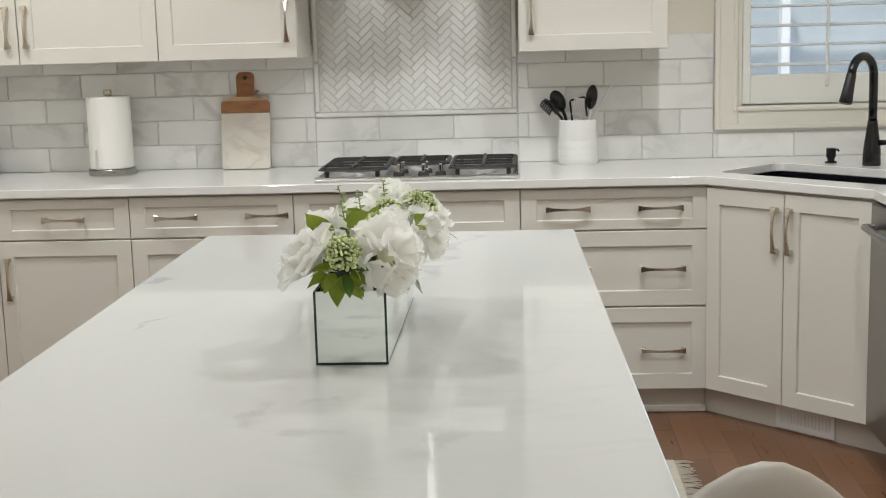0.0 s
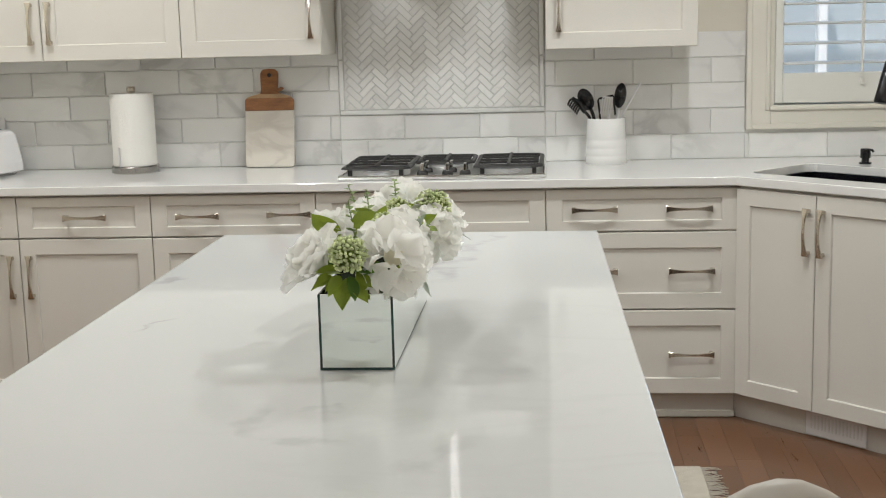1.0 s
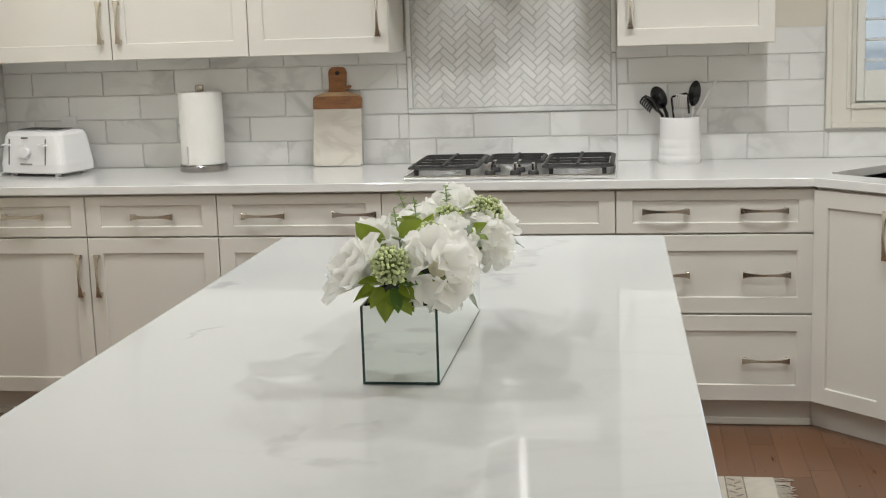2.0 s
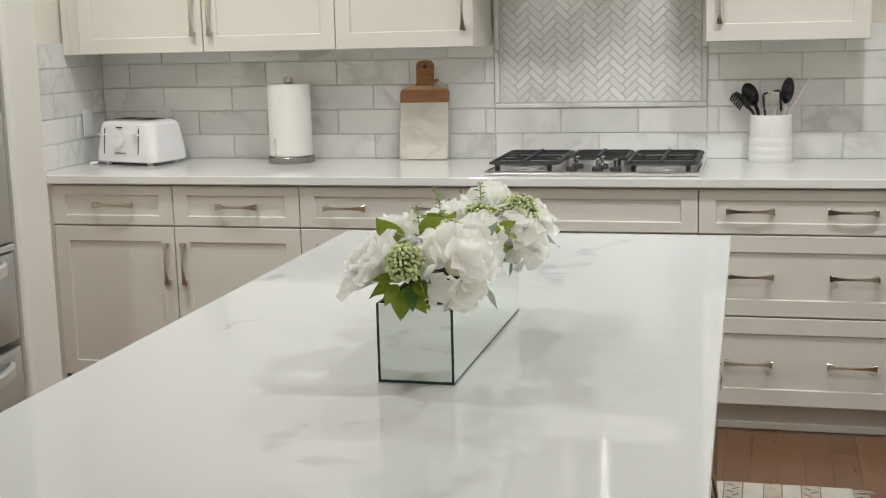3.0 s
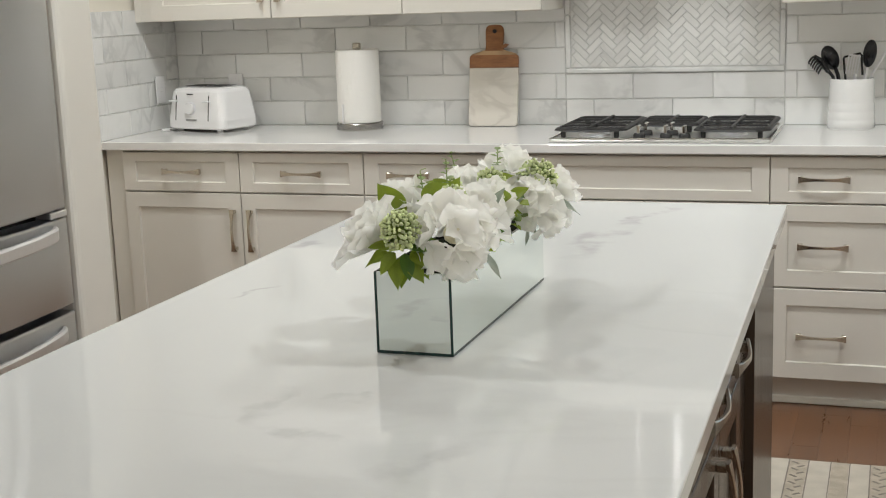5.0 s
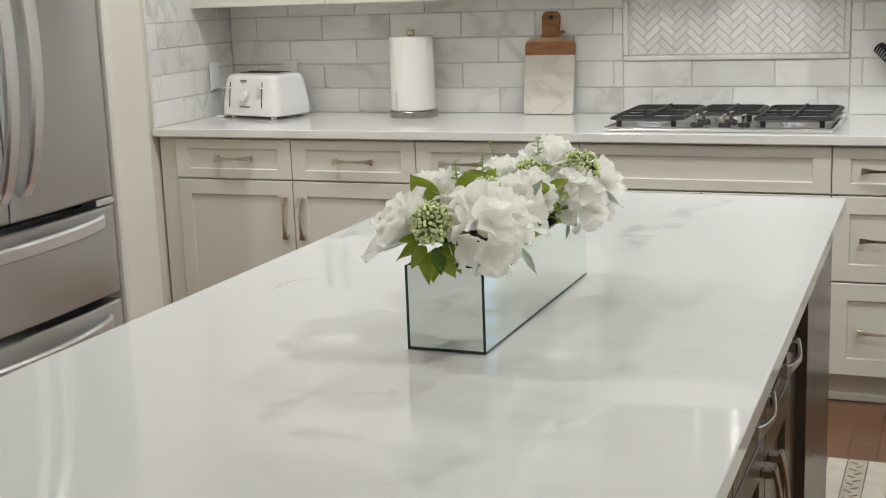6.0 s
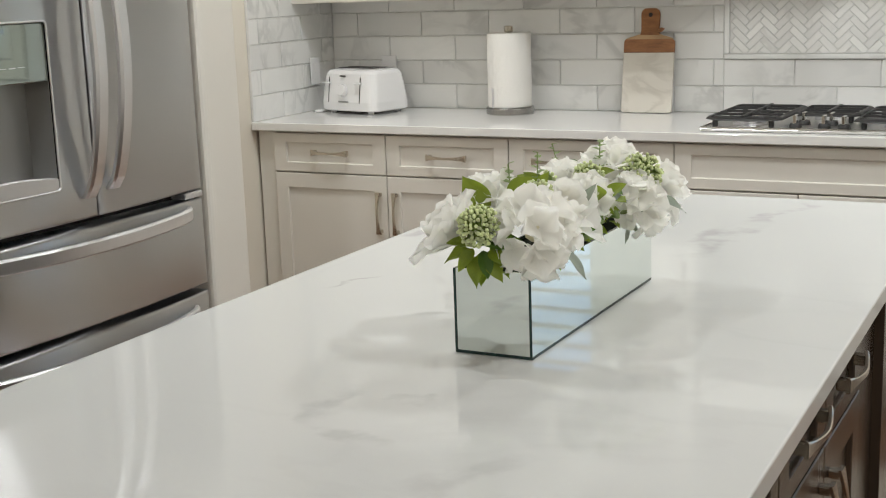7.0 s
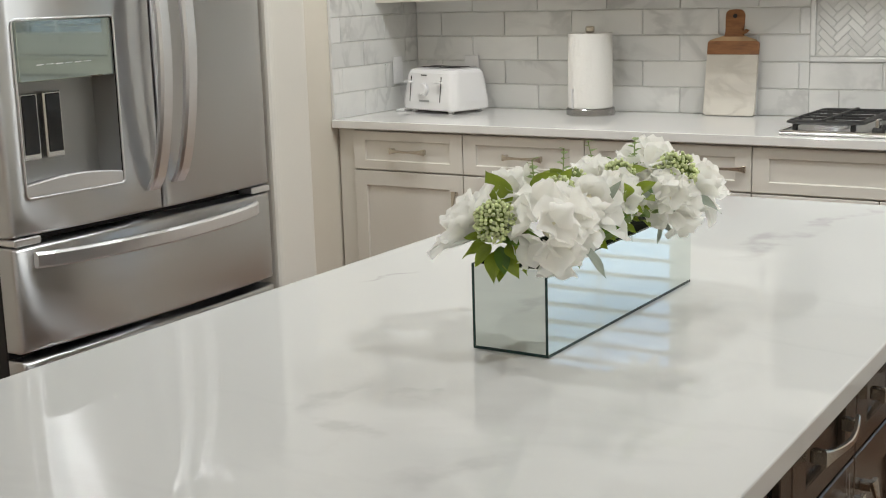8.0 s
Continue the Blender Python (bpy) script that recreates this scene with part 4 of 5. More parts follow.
M_BOARDM = marble("board_marble", (0.70, 0.66, 0.59), (0.48, 0.44, 0.38), 0.3, 6.0, 0.5, mask=0.5, width=0.08)
part("slab", rounded(0.203, 0.203, 0.0, 0.232, 0.012, 0.0, 0.015), M_BOARDM, cb, "cream marble slab")
part("band", rounded(0.203, 0.203, 0.2322, 0.284, 0.0, 0.012, 0.0148), M_WOOD, cb, "brown acacia wood band")
hb_ = bmesh.new()
prof = [(0.080, 0.2835), (0.060, 0.291), (0.046, 0.297), (0.037, 0.307), (0.035, 0.32), (0.037, 0.36), (0.038, 0.383), (0.034, 0.394), (0.024, 0.402), (0.0, 0.404)]
ol = [(x, z) for x, z in prof] + [(-x, z) for x, z in prof[-2::-1]]
fv = [hb_.verts.new((x, 0.0052, z)) for x, z in ol]
bk = [hb_.verts.new((x, 0.0144, z)) for x, z in ol]
hb_.faces.new(fv)
hb_.faces.new(bk[::-1])
for k in range(len(ol)):
    k2 = (k + 1) % len(ol)
    hb_.faces.new((fv[k2], fv[k], bk[k], bk[k2]))
bmesh.ops.recalc_face_normals(hb_, faces=hb_.faces[:])
part("grip", hb_, M_WOOD, cb, "brown acacia wood grip")
part("hole", lathe([(0, 0), (0.0085, 0), (0.0085, 0.001), (0, 0.001)], 20), M_DARK, cb, at=pose(0, 0.0046, 0.378, 90, 0, 0))
M_PALEWOOD = paint("cut_wood_edge", (0.50, 0.33, 0.18), 0.5, var=0.15, scale=20, fine=90, bump=0.03)
sh = bmesh.new()
curve_ = [(-0.094, 0.287), (-0.078, 0.2925), (-0.058, 0.2975), (-0.044, 0.303), (-0.036, 0.300), (0.036, 0.300), (0.044, 0.303), (0.058, 0.2975), (0.078, 0.2925), (0.094, 0.287)]
lo_ = [sh.verts.new((x * 1.015, 0.0004, 0.2835)) for x, z in curve_]
hi_ = [sh.verts.new((x, 0.0050, z)) for x, z in curve_]
bk_ = [sh.verts.new((x, 0.0140, z - 0.001)) for x, z in curve_]
for a, b in ((lo_, hi_), (hi_, bk_)):
    for k in range(len(curve_) - 1):
        sh.faces.new((a[k], a[k + 1], b[k + 1], b[k]))
part("shoulder", sh, M_PALEWOOD, cb, "pale bevelled wood shoulder")
part("leather_cord", tube([(0.030, -0.001, 0.327), (0.040, -0.004, 0.318), (0.050, -0.006, 0.324), (0.060, -0.006, 0.322), (0.052, -0.005, 0.316), (0.040, -0.003, 0.312), (0.030, -0.001, 0.317)], 0.0042, 8), M_WOOD, cb)

# ---- crock with utensils ----
cr = thing("utensil_crock", pose(0.663, -0.105, CT), "glossy white ribbed ceramic utensil crock", "crock")
pr = [(0, 0.0), (0.078, 0.0), (0.083, 0.004), (0.0835, 0.028), (0.0815, 0.033), (0.0825, 0.037), (0.0825, 0.058), (0.0805, 0.063), (0.0815, 0.067), (0.0810, 0.090), (0.0790, 0.095), (0.0795, 0.099), (0.0785, 0.140), (0.0775, 0.176), (0.0765, 0.180), (0.0735, 0.180), (0.072, 0.175), (0.073, 0.02), (0, 0.02)]
part("pot", lathe(pr, 48), M_CERAMIC, cr, smooth=True)


def utensil(name, label, pts, rad, mat, extra):
    ob = thing(name, pose(0.663, -0.105, CT), label, "utensil", "utensils in the crock")
    part("stem", tube(pts, rad, 8), mat, ob)
    extra(ob)
    return ob


def bowl(ob, at, rx, rz, mat, depth=0.010):
    bm = bmesh.new()
    bmesh.ops.create_uvsphere(bm, u_segments=20, v_segments=12, radius=1)
    for v in bm.verts:
        v.co = (v.co.x * rx, v.co.y * depth + depth * 0.8 * (v.co.x ** 2 + v.co.z ** 2), v.co.z * rz)
    part("bowl", bm, mat, ob, at=at, smooth=True)


utensil("serving_spoon", "black nylon spoon in the crock", [(-0.02, 0.0, 0.03), (-0.050, 0.02, 0.19), (-0.060, 0.025, 0.215)], 0.007, M_BLACK, lambda o: bowl(o, pose(-0.079, 0.03, 0.252, 0, -24, 0), 0.030, 0.046, M_BLACK))
utensil("ladle_spoon", "black nylon spoon with steel stem", [(0.01, 0.0, 0.03), (0.045, 0.02, 0.185), (0.050, 0.025, 0.215)], 0.006, M_STEEL_H, lambda o: bowl(o, pose(0.058, 0.03, 0.265, 0, 8, 0), 0.024, 0.050, M_BLACK))


def fork_head(o):
    bm = bmesh.new()
    for k in range(6):
        u = k / 5
        x0, z0 = -0.098 - 0.034 * u, 0.222 + 0.036 * u
        tube([(x0, 0.0, z0), (x0 - 0.010, -0.012, z0 - 0.004), (x0 - 0.018, -0.02, z0 - 0.018), (x0 - 0.018, -0.022, z0 - 0.026)], [0.005, 0.0045, 0.004, 0.002], 6, True, bm)
    tube([(-0.083, 0.004, 0.202), (-0.106, 0.006, 0.240), (-0.134, 0.004, 0.262)], [0.008, 0.012, 0.006], 8, True, bm)
    part("tines", bm, M_BLACK, o)


utensil("pasta_server", "black nylon pasta server in the crock", [(-0.03, -0.01, 0.03), (-0.066, 0.0, 0.185), (-0.083, 0.004, 0.206)], 0.006, M_BLACK, fork_head)


def turner_head(o):
    bm = bmesh.new()
    for k in range(5):
        x = -0.055 + 0.0095 * k
        box(x, -0.002, 0.19, x + 0.0045, 0.001, 0.262, 0.0005, 1, bm)
    box(-0.055, -0.0024, 0.255, -0.0125, 0.0014, 0.262, 0.0005, 1, bm)
    part("blade", bm, M_STEEL_H, o, at=pose(0, 0, 0, 0, 9, 0))
    part("frame", tube([(-0.022, 0.004, 0.17), (-0.031, 0.004, 0.250), (-0.027, 0.004, 0.256), (0.026, 0.004, 0.268), (0.030, 0.004, 0.262), (0.036, 0.004, 0.19)], 0.004, 8), M_BLACK, o)


utensil("slotted_turner", "steel slotted turner in the crock", [(0.0, -0.005, 0.03), (0.010, -0.002, 0.195)], 0.006, M_STEEL_H, turner_head)
utensil("steel_skewer", "thin steel tong arm leaning out of the crock", [(0.02, 0.01, 0.03), (0.070, 0.045, 0.195), (0.140, 0.078, 0.310)], [0.005, 0.005, 0.004], M_STEEL_H, lambda o: part("tip", lathe([(0, 0), (0.004, 0.001), (0.004, 0.006), (0, 0.007)], 10), M_STEEL_H, o, at=pose(0.140, 0.078, 0.306)))

# ---- toaster ----
to = thing("toaster", pose(-2.083, -0.250, CT, 0, 0, -15), "white plastic four-slice toaster with dial and levers", "toaster")
TW, TD, TH = 0.315, 0.215, 0.182
tb = bmesh.new()
lev = [(0.013, 0.002), (0.018, -0.004), (0.05, -0.004), (0.13, 0.006), (0.165, 0.012), (0.178, 0.020), (TH + 0.001, 0.034)]
rg = []
for z, ins in lev:
    r = 0.035
    pts_ = []
    for cx, cy, a0 in ((TW - ins - r, ins + r, -90), (TW - ins - r, TD - ins - r, 0), (ins + r, TD - ins - r, 90), (ins + r, ins + r, 180)):
        for k in range(6):
            a = radians(a0 + 18 * k)
            pts_.append((cx + r * math.cos(a), cy + r * math.sin(a)))
    rg.append([tb.verts.new((x, y, z)) for x, y in pts_])
for a, b in zip(rg, rg[1:]):
    for k in range(len(a)):
        tb.faces.new((a[k], a[(k + 1) % len(a)], b[(k + 1) % len(a)], b[k]))
tb.faces.new(rg[-1])
tb.faces.new(rg[0][::-1])
part("shell", tb, M_PLASTIC, to)
part("top_plate", box(0.045, 0.045, TH + 0.0012, TW - 0.045, TD - 0.045, TH + 0.004, 0.002, 1), M_STEEL_H, to)
for k, (sx, sy) in enumerate(((0.055, 0.060), (0.055, 0.115), (0.170, 0.060), (0.170, 0.115))):
    part("slot", box(sx, sy, TH + 0.0042, sx + 0.095, sy + 0.032, TH + 0.006), M_DARK, to)
for lx in (0.050, 0.235):
    part("lever_slot", box(0.0, -0.001, 0.0, 0.0045, 0.004, 0.105, 0.0005, 1), M_DARK, to, at=pose(lx, -0.0046, 0.048, -7.1, 0, 0))
    lever = part("lever", box(lx - 0.015, -0.020, 0.126, lx + 0.020, -0.0005, 0.133, 0.003, 2), M_PLASTIC, to)
    part("lever_trim", box(lx - 0.013, -0.0215, 0.1275, lx + 0.018, -0.0203, 0.1315), M_STEEL_H, lever)
    part("indicator", box(lx, 0.006, 0.160, lx + 0.003, 0.012, 0.164), M_STEEL_H, to)
dial = part("dial", lathe([(0, 0), (0.0245, 0), (0.0245, 0.012), (0.0215, 0.016), (0, 0.016)], 28), M_PLASTIC, to, at=pose(0.137, 0.001, 0.098, 83, 0, 0))
part("dial_ring", lathe([(0.025, 0), (0.0285, 0), (0.0285, 0.004), (0.025, 0.004), (0.025, 0)], 28), M_STEEL_H, dial)
part("label_bar", box(0.112, -0.0056, 0.048, 0.172, -0.0036, 0.055), M_RECESS, to)
for k in range(3):
    part("button", lathe([(0, 0), (0.003, 0), (0.003, 0.0015), (0, 0.0015)], 10), M_STEEL_H, to, at=pose(0.120 + 0.018 * k, -0.0036, 0.042, 90, 0, 0))
part("badge", box(0.118, 0.0035, 0.155, 0.150, 0.0078, 0.1595, 0.0005, 1), M_DARK, to)
for fx, fy in ((0.045, 0.03), (TW - 0.045, 0.03), (0.045, TD - 0.03), (TW - 0.045, TD - 0.03)):
    part("foot", lathe([(0, 0), (0.013, 0), (0.013, 0.016), (0, 0.016)], 14), M_PLASTIC, to, at=pose(fx, fy, 0))

for name, at in (("outlet_plate", pose(-1.878, -0.0105, 1.080)), ("outlet_plate", pose(XL + 0.0105, -0.175, 1.085, 0, 0, 90))):
    op = thing(name, at, "white wall outlet plate on the marble tile", "outlet", "wall outlets")
    part("plate", box(-0.036, -0.005, -0.058, 0.036, 0.0, 0.058, 0.003, 2), M_PLASTIC, op)
    for dz in (-0.022, 0.022):
        part("socket", box(-0.016, -0.0065, dz - 0.014, 0.016, -0.0052, dz + 0.014, 0.001, 1), M_PLASTIC, op)
part("cord", tube([(0.03, TD - 0.03, 0.006), (-0.02, 0.06, 0.006), (-0.035, 0.01, 0.006), (-0.02, -0.015, 0.006), (0.004, 0.004, 0.006)], 0.005, 8), M_PLASTIC, to)

# ---- mirrored box with flowers ----
vase = thing("mirror_vase", pose(0.135, -2.995, CT + 0.0005), "long rectangular mirrored glass planter box with dark edges", "vase")
VX, VY, VH, VT = 0.0620, 0.267, 0.127, 0.0040
part("base_panel", box(-VX, -VY, 0, VX, VY, VT), M_EDGE, vase)
for sx in (-1, 1):
    x0, x1 = sorted((sx * VX, sx * (VX - VT)))
    sp = part("side_panel", box(x0, -VY, VT + 0.0005, x1, VY, VH), M_MIRROR, vase, "mirror glass panel")
    part("edge", box(x0 + 0.0002, -VY - 0.0006, VT + 0.0005, x1 - 0.0002, -VY - 0.0001, VH), M_EDGE, sp)
    part("edge", box(x0 + 0.0006, -VY, VH + 0.0001, x1 - 0.0006, VY, VH + 0.0008), M_EDGE, sp)
for sy in (-1, 1):
    y0, y1 = sorted((sy * VY, sy * (VY - VT)))
    ep = part("end_panel", box(-VX + VT + 0.0003, y0, VT + 0.0005, VX - VT - 0.0003, y1, VH), M_MIRROR, vase, "mirror glass panel")
part("lining", box(-VX + 0.006, -VY + 0.006, VT + 0.001, VX - 0.006, VY - 0.006, VH - 0.005), M_MOSS, vase)

rs = random.Random(11)
arr = thing("flower_arrangement", pose(0, 0, 0), "artificial white peonies and hydrangeas with green berries and leaves", "flowers")


def petal_mesh(name, length, width, cup, curl, ruffle, seed, mat, point=0.35, nu=7, nv=6):
    """A petal along +y, its hollow side up (+z)."""
    q = random.Random(seed)
    bm = bmesh.new()
    ph, ph2 = q.random() * 6.28, q.random() * 6.28
    grid = []
    for j in range(nv + 1):
        v = j / nv
        w = width * (math.sin(math.pi * min(1.0, v * 0.62 + 0.10)) ** 0.9) * (1 - point * max(0, v - 0.72) / 0.28)
        row = []
        for i in range(nu + 1):
            u = -1 + 2 * i / nu
            y = length * v * (1 - 0.16 * u * u * v)
            z = cup * (u * u) * w * 1.2 * (0.4 + 0.6 * v) + curl * length * v * v
            z += ruffle * length * v * math.sin(3.1 * u + ph + 2 * v) + 0.5 * ruffle * length * v * v * math.sin(7.0 * u + ph2)
            row.append(bm.verts.new((u * w / 2, y + ruffle * length * 0.5 * v * math.sin(5 * u + ph2), z)))
        grid.append(row)
    for a, b in zip(grid, grid[1:]):
        for i in range(nu):
            bm.faces.new((a[i], a[i + 1], b[i + 1], b[i]))
    me = bpy.data.meshes.new(name)
    bm.normal_update()
    bm.to_mesh(me)
    bm.free()
    me.materials.append(mat)
    me.polygons.foreach_set("use_smooth", [True] * len(me.polygons))
    return me


def leaf_mesh(length, width, fold, curl, seed, mat, tip=1.0, nu=6, nv=9):
    """An oval leaf along +y with a folded midrib; tip below 1 rounds it off."""
    q = random.Random(seed)
    bm = bmesh.new()
    sway, wave = q.uniform(-0.10, 0.10), q.random() * 6.28
    grid = []
    for j in range(nv + 1):
        v = j / nv
        w = width * (max(0.0, math.sin(math.pi * v ** 0.78)) ** (0.62 + 0.33 * tip)) + 0.0008
        row = []
        for i in range(nu + 1):
            u = -1 + 2 * i / nu
            z = fold * abs(u) * w + curl * length * v * v + 0.035 * length * math.sin(8 * v + wave + 1.5 * u) * abs(u)
            row.append(bm.verts.new((u * w / 2 + sway * length * v * v, length * v - 0.04 * length * abs(u), z)))
        grid.append(row)
    for a, b in zip(grid, grid[1:]):
        for i in range(nu):
            bm.faces.new((a[i], a[i + 1], b[i + 1], b[i]))
    me = bpy.data.meshes.new("leaf")
    bm.normal_update()
    bm.to_mesh(me)
    bm.free()
    me.materials.append(mat)
    me.polygons.foreach_set("use_smooth", [True] * len(me.polygons))
    return me


PEONY = [petal_mesh("petal", 0.060, 0.052, 0.30, 0.10, 0.06, k, M_PETAL, 0.15) for k in range(4)]
PEONY_OUT = [petal_mesh("petal", 0.064, 0.046, 0.18, -0.12, 0.08, 40 + k, M_PETAL, 0.45) for k in range(3)]
CREAM = [petal_mesh("petal", 0.050, 0.046, 0.35, 0.22, 0.07, 20 + k, M_CREAM, 0.2) for k in range(3)]
FLORET = [petal_mesh("petal", 0.044, 0.050, 0.20, 0.02, 0.09, 60 + k, M_PETAL, 0.38) for k in range(5)]
LEAF = [leaf_mesh(0.048, 0.027, 0.22, -0.16, 80 + k, (M_LEAF, M_LEAF, M_LEAFDARK, M_LEAF)[k]) for k in range(4)]
BIGLEAF = [leaf_mesh(0.074, 0.043, 0.16, -0.14, 90 + k, M_LEAF, 1.1) for k in range(2)]
GREYLEAF = [leaf_mesh(0.064, 0.022, 0.20, -0.25, 95 + k, M_LEAFGREY) for k in range(2)]
ROUNDLEAF = [leaf_mesh(0.021, 0.018, 0.12, -0.05, 99 + k, M_LEAFPALE, 0.1, 4, 6) for k in range(2)]


def stand(base, along, hollow, scale=1.0):
    """The pose of a petal at base that runs along and shows its hollow side."""
    y = Vector(along).normalized()
    z = Vector(hollow)
    z = (z - y * z.dot(y))
    z = z.normalized() if z.length > 1e-4 else y.orthogonal().normalized()
    x = y.cross(z)
    m = Matrix((x, y, z)).transposed().to_4x4()
    return Matrix.Translation(base) @ m @ Matrix.Diagonal((scale, scale, scale, 1))


def put(mesh, m, parent, name="petal"):
    ob = new(name, mesh)
    ob.parent = parent
    ob.matrix_basis = m
    return ob


def frame_of(axis):
    a = Vector(axis).normalized()
    e1 = a.orthogonal().normalized()
    return a, e1, a.cross(e1)


def core(name, at, r, mat, label=""):
    bm = bmesh.new()
    bmesh.ops.create_icosphere(bm, subdivisions=2, radius=r)
    return part(name, bm, mat, arr, label, at=Matrix.Translation(at), smooth=True)


def peony(at, axis, scale, label, droop=0.0):
    a, e1, e2 = frame_of(axis)
    c = core("peony", at, 0.010 * scale, M_CREAM, label)
    for count, tilt, sc_, kind, back in ((3, 12, 0.75, CREAM, 0.6), (4, 22, 0.95, PEONY, 0.7), (5, 36, 1.05, PEONY, 0.7), (6, 58, 1.05, PEONY, 0.6), (6, 88 + droop, 1.08, PEONY_OUT, 0.45)):
        off = rs.random() * 6.28
        for k in range(count):
            t = off + 2 * math.pi * k / count + rs.uniform(-0.2, 0.2)
            th = radians(tilt + rs.uniform(-12, 12))
            rad = e1 * math.cos(t) + e2 * math.sin(t)
            along = a * math.cos(th) + rad * math.sin(th)
            hollow = a * math.sin(th) - rad * math.cos(th)
            put(rs.choice(kind), stand(a * (-0.045 * back * scale) + rad * 0.004, along, hollow, sc_ * scale), c)
    return c


def hydrangea(at, axis, r, count, label, scale=1.0, spread=115):
    a, e1, e2 = frame_of(axis)
    c = core("hydrangea", at, r * 0.30, M_CREAM, label)
    for k in range(count):
        u = (k + 0.5) / count
        th = radians(spread) * math.sqrt(u)
        t = k * 2.39996 + rs.uniform(-0.25, 0.25)
        d = a * math.cos(th) + (e1 * math.cos(t) + e2 * math.sin(t)) * math.sin(th)
        d, f1, f2 = frame_of(d + Vector((rs.uniform(-.15, .15), rs.uniform(-.15, .15), rs.uniform(-.15, .15))))
        off = rs.random() * 6.28
        base = d * (r * rs.uniform(0.50, 0.80))
        for j in range(4):
            tt = off + j * math.pi / 2 + rs.uniform(-0.35, 0.35)
            tilt = radians(rs.uniform(28, 80))
            rad = f1 * math.cos(tt) + f2 * math.sin(tt)
            put(rs.choice(FLORET), stand(base + rad * 0.002, d * math.cos(tilt) + rad * math.sin(tilt), d * math.sin(tilt) - rad * math.cos(tilt), scale * rs.uniform(0.85, 1.1)), c)
    return c


def berry_ball(sub):
    bm = bmesh.new()
    bmesh.ops.create_icosphere(bm, subdivisions=sub, radius=0.0027)
    for v in bm.verts:
        v.co.z *= 1.15
    me = bpy.data.meshes.new("berry")
    bm.to_mesh(me)
    bm.free()
    me.materials.append(M_BERRY)
    me.polygons.foreach_set("use_smooth", [True] * len(me.polygons))
    return me


BERRY = berry_ball(2)


def berries(at, axis, r, count, label="pale green bud cluster"):
    a, e1, e2 = frame_of(axis)
    stalks = bmesh.new()
    spots = []
    for k in range(count):
        u = (k + 0.5) / count
        th = radians(100) * math.sqrt(u)
        t = k * 2.39996 + rs.uniform(-0.3, 0.3)
        d = a * math.cos(th) + (e1 * math.cos(t) + e2 * math.sin(t)) * math.sin(th)
        spots.append((d * r * rs.uniform(0.86, 1.08), d))
    for p, d in spots:
        tube([a * (-r * 0.5), p * 0.5, p], [0.0012, 0.0009, 0.0007], 5, False, stalks)
    bmesh.ops.create_icosphere(stalks, subdivisions=2, radius=r * 0.74)
    c = part("bud_head", stalks, M_STALK, arr, label, at=Matrix.Translation(at))
    for p, d in spots:
        put(BERRY, stand(p, d.orthogonal(), d, rs.uniform(0.75, 1.2)), c, "bud")
    return c


def leaf(mesh, base, tip_dir, hollow, scale=1.0):
    return put(mesh, stand(Vector(base), tip_dir, hollow, scale), arr, "leaf")


def sprig(points, count, start=0.35):
    st_ = part("sprig", tube(points, 0.0011, 6), M_LEAFPALE, arr, "thin eucalyptus sprig")
    p = [Vector(q) for q in points]
    for k in range(count):
        u = start + (1 - start) * k / max(1, count - 1)
        f = u * (len(p) - 1)
        i = min(int(f), len(p) - 2)
        q = p[i].lerp(p[i + 1], f - i)
        ang_ = k * 2.4
        d = Vector((math.cos(ang_), math.sin(ang_), 0.35))
        put(rs.choice(ROUNDLEAF), stand(q, d, Vector((0, 0, 1)), rs.uniform(0.7, 1.05) * (1.1 - 0.4 * u)), st_, "leaf")


WP, WH = "large white peony in full bloom", "white hydrangea head with pointed petals"
peony((0.064, -3.262, 1.102), (-0.58, -0.42, 0.62), 1.06, WP, -30)
peony((0.246, -2.800, 1.108), (0.70, 0.10, 0.62), 0.98, WP, 0)
peony((0.196, -3.130, 1.118), (0.45, -0.20, 0.85), 1.05, "cream-white peony in full bloom")
peony((0.130, -2.800, 1.112), (-0.1, -0.2, 1.0), 0.85, WP)
hydrangea((0.198, -3.245, 1.102), (0.55, -0.60, 0.55), 0.056, 14, WH, 0.94)
hydrangea((0.165, -2.850, 1.116), (-0.05, -0.15, 1.0), 0.057, 13, WH, 0.90)
hydrangea((0.228, -2.905, 1.085), (0.85, -0.25, 0.45), 0.044, 10, WH, 0.78, 95)
hydrangea((0.085, -3.150, 1.115), (-0.45, -0.2, 0.85), 0.044, 10, WH, 0.76, 95)
hydrangea((0.120, -2.960, 1.112), (-0.1, -0.2, 1.0), 0.046, 11, WH, 0.76, 95)
hydrangea((0.178, -3.010, 1.100), (0.5, -0.2, 0.8), 0.042, 9, WH, 0.76, 95)
berries((0.131, -3.290, 1.112), (0.0, -0.70, 0.70), 0.029, 230)
berries((0.176, -3.185, 1.142), (-0.2, -0.3, 0.9), 0.022, 100)
berries((0.172, -2.970, 1.136), (0.2, -0.3, 0.9), 0.024, 110)
berries((0.226, -2.872, 1.128), (0.55, -0.5, 0.7), 0.034, 230)
berries((0.120, -3.020, 1.135), (-0.1, -0.3, 0.9), 0.018, 20)
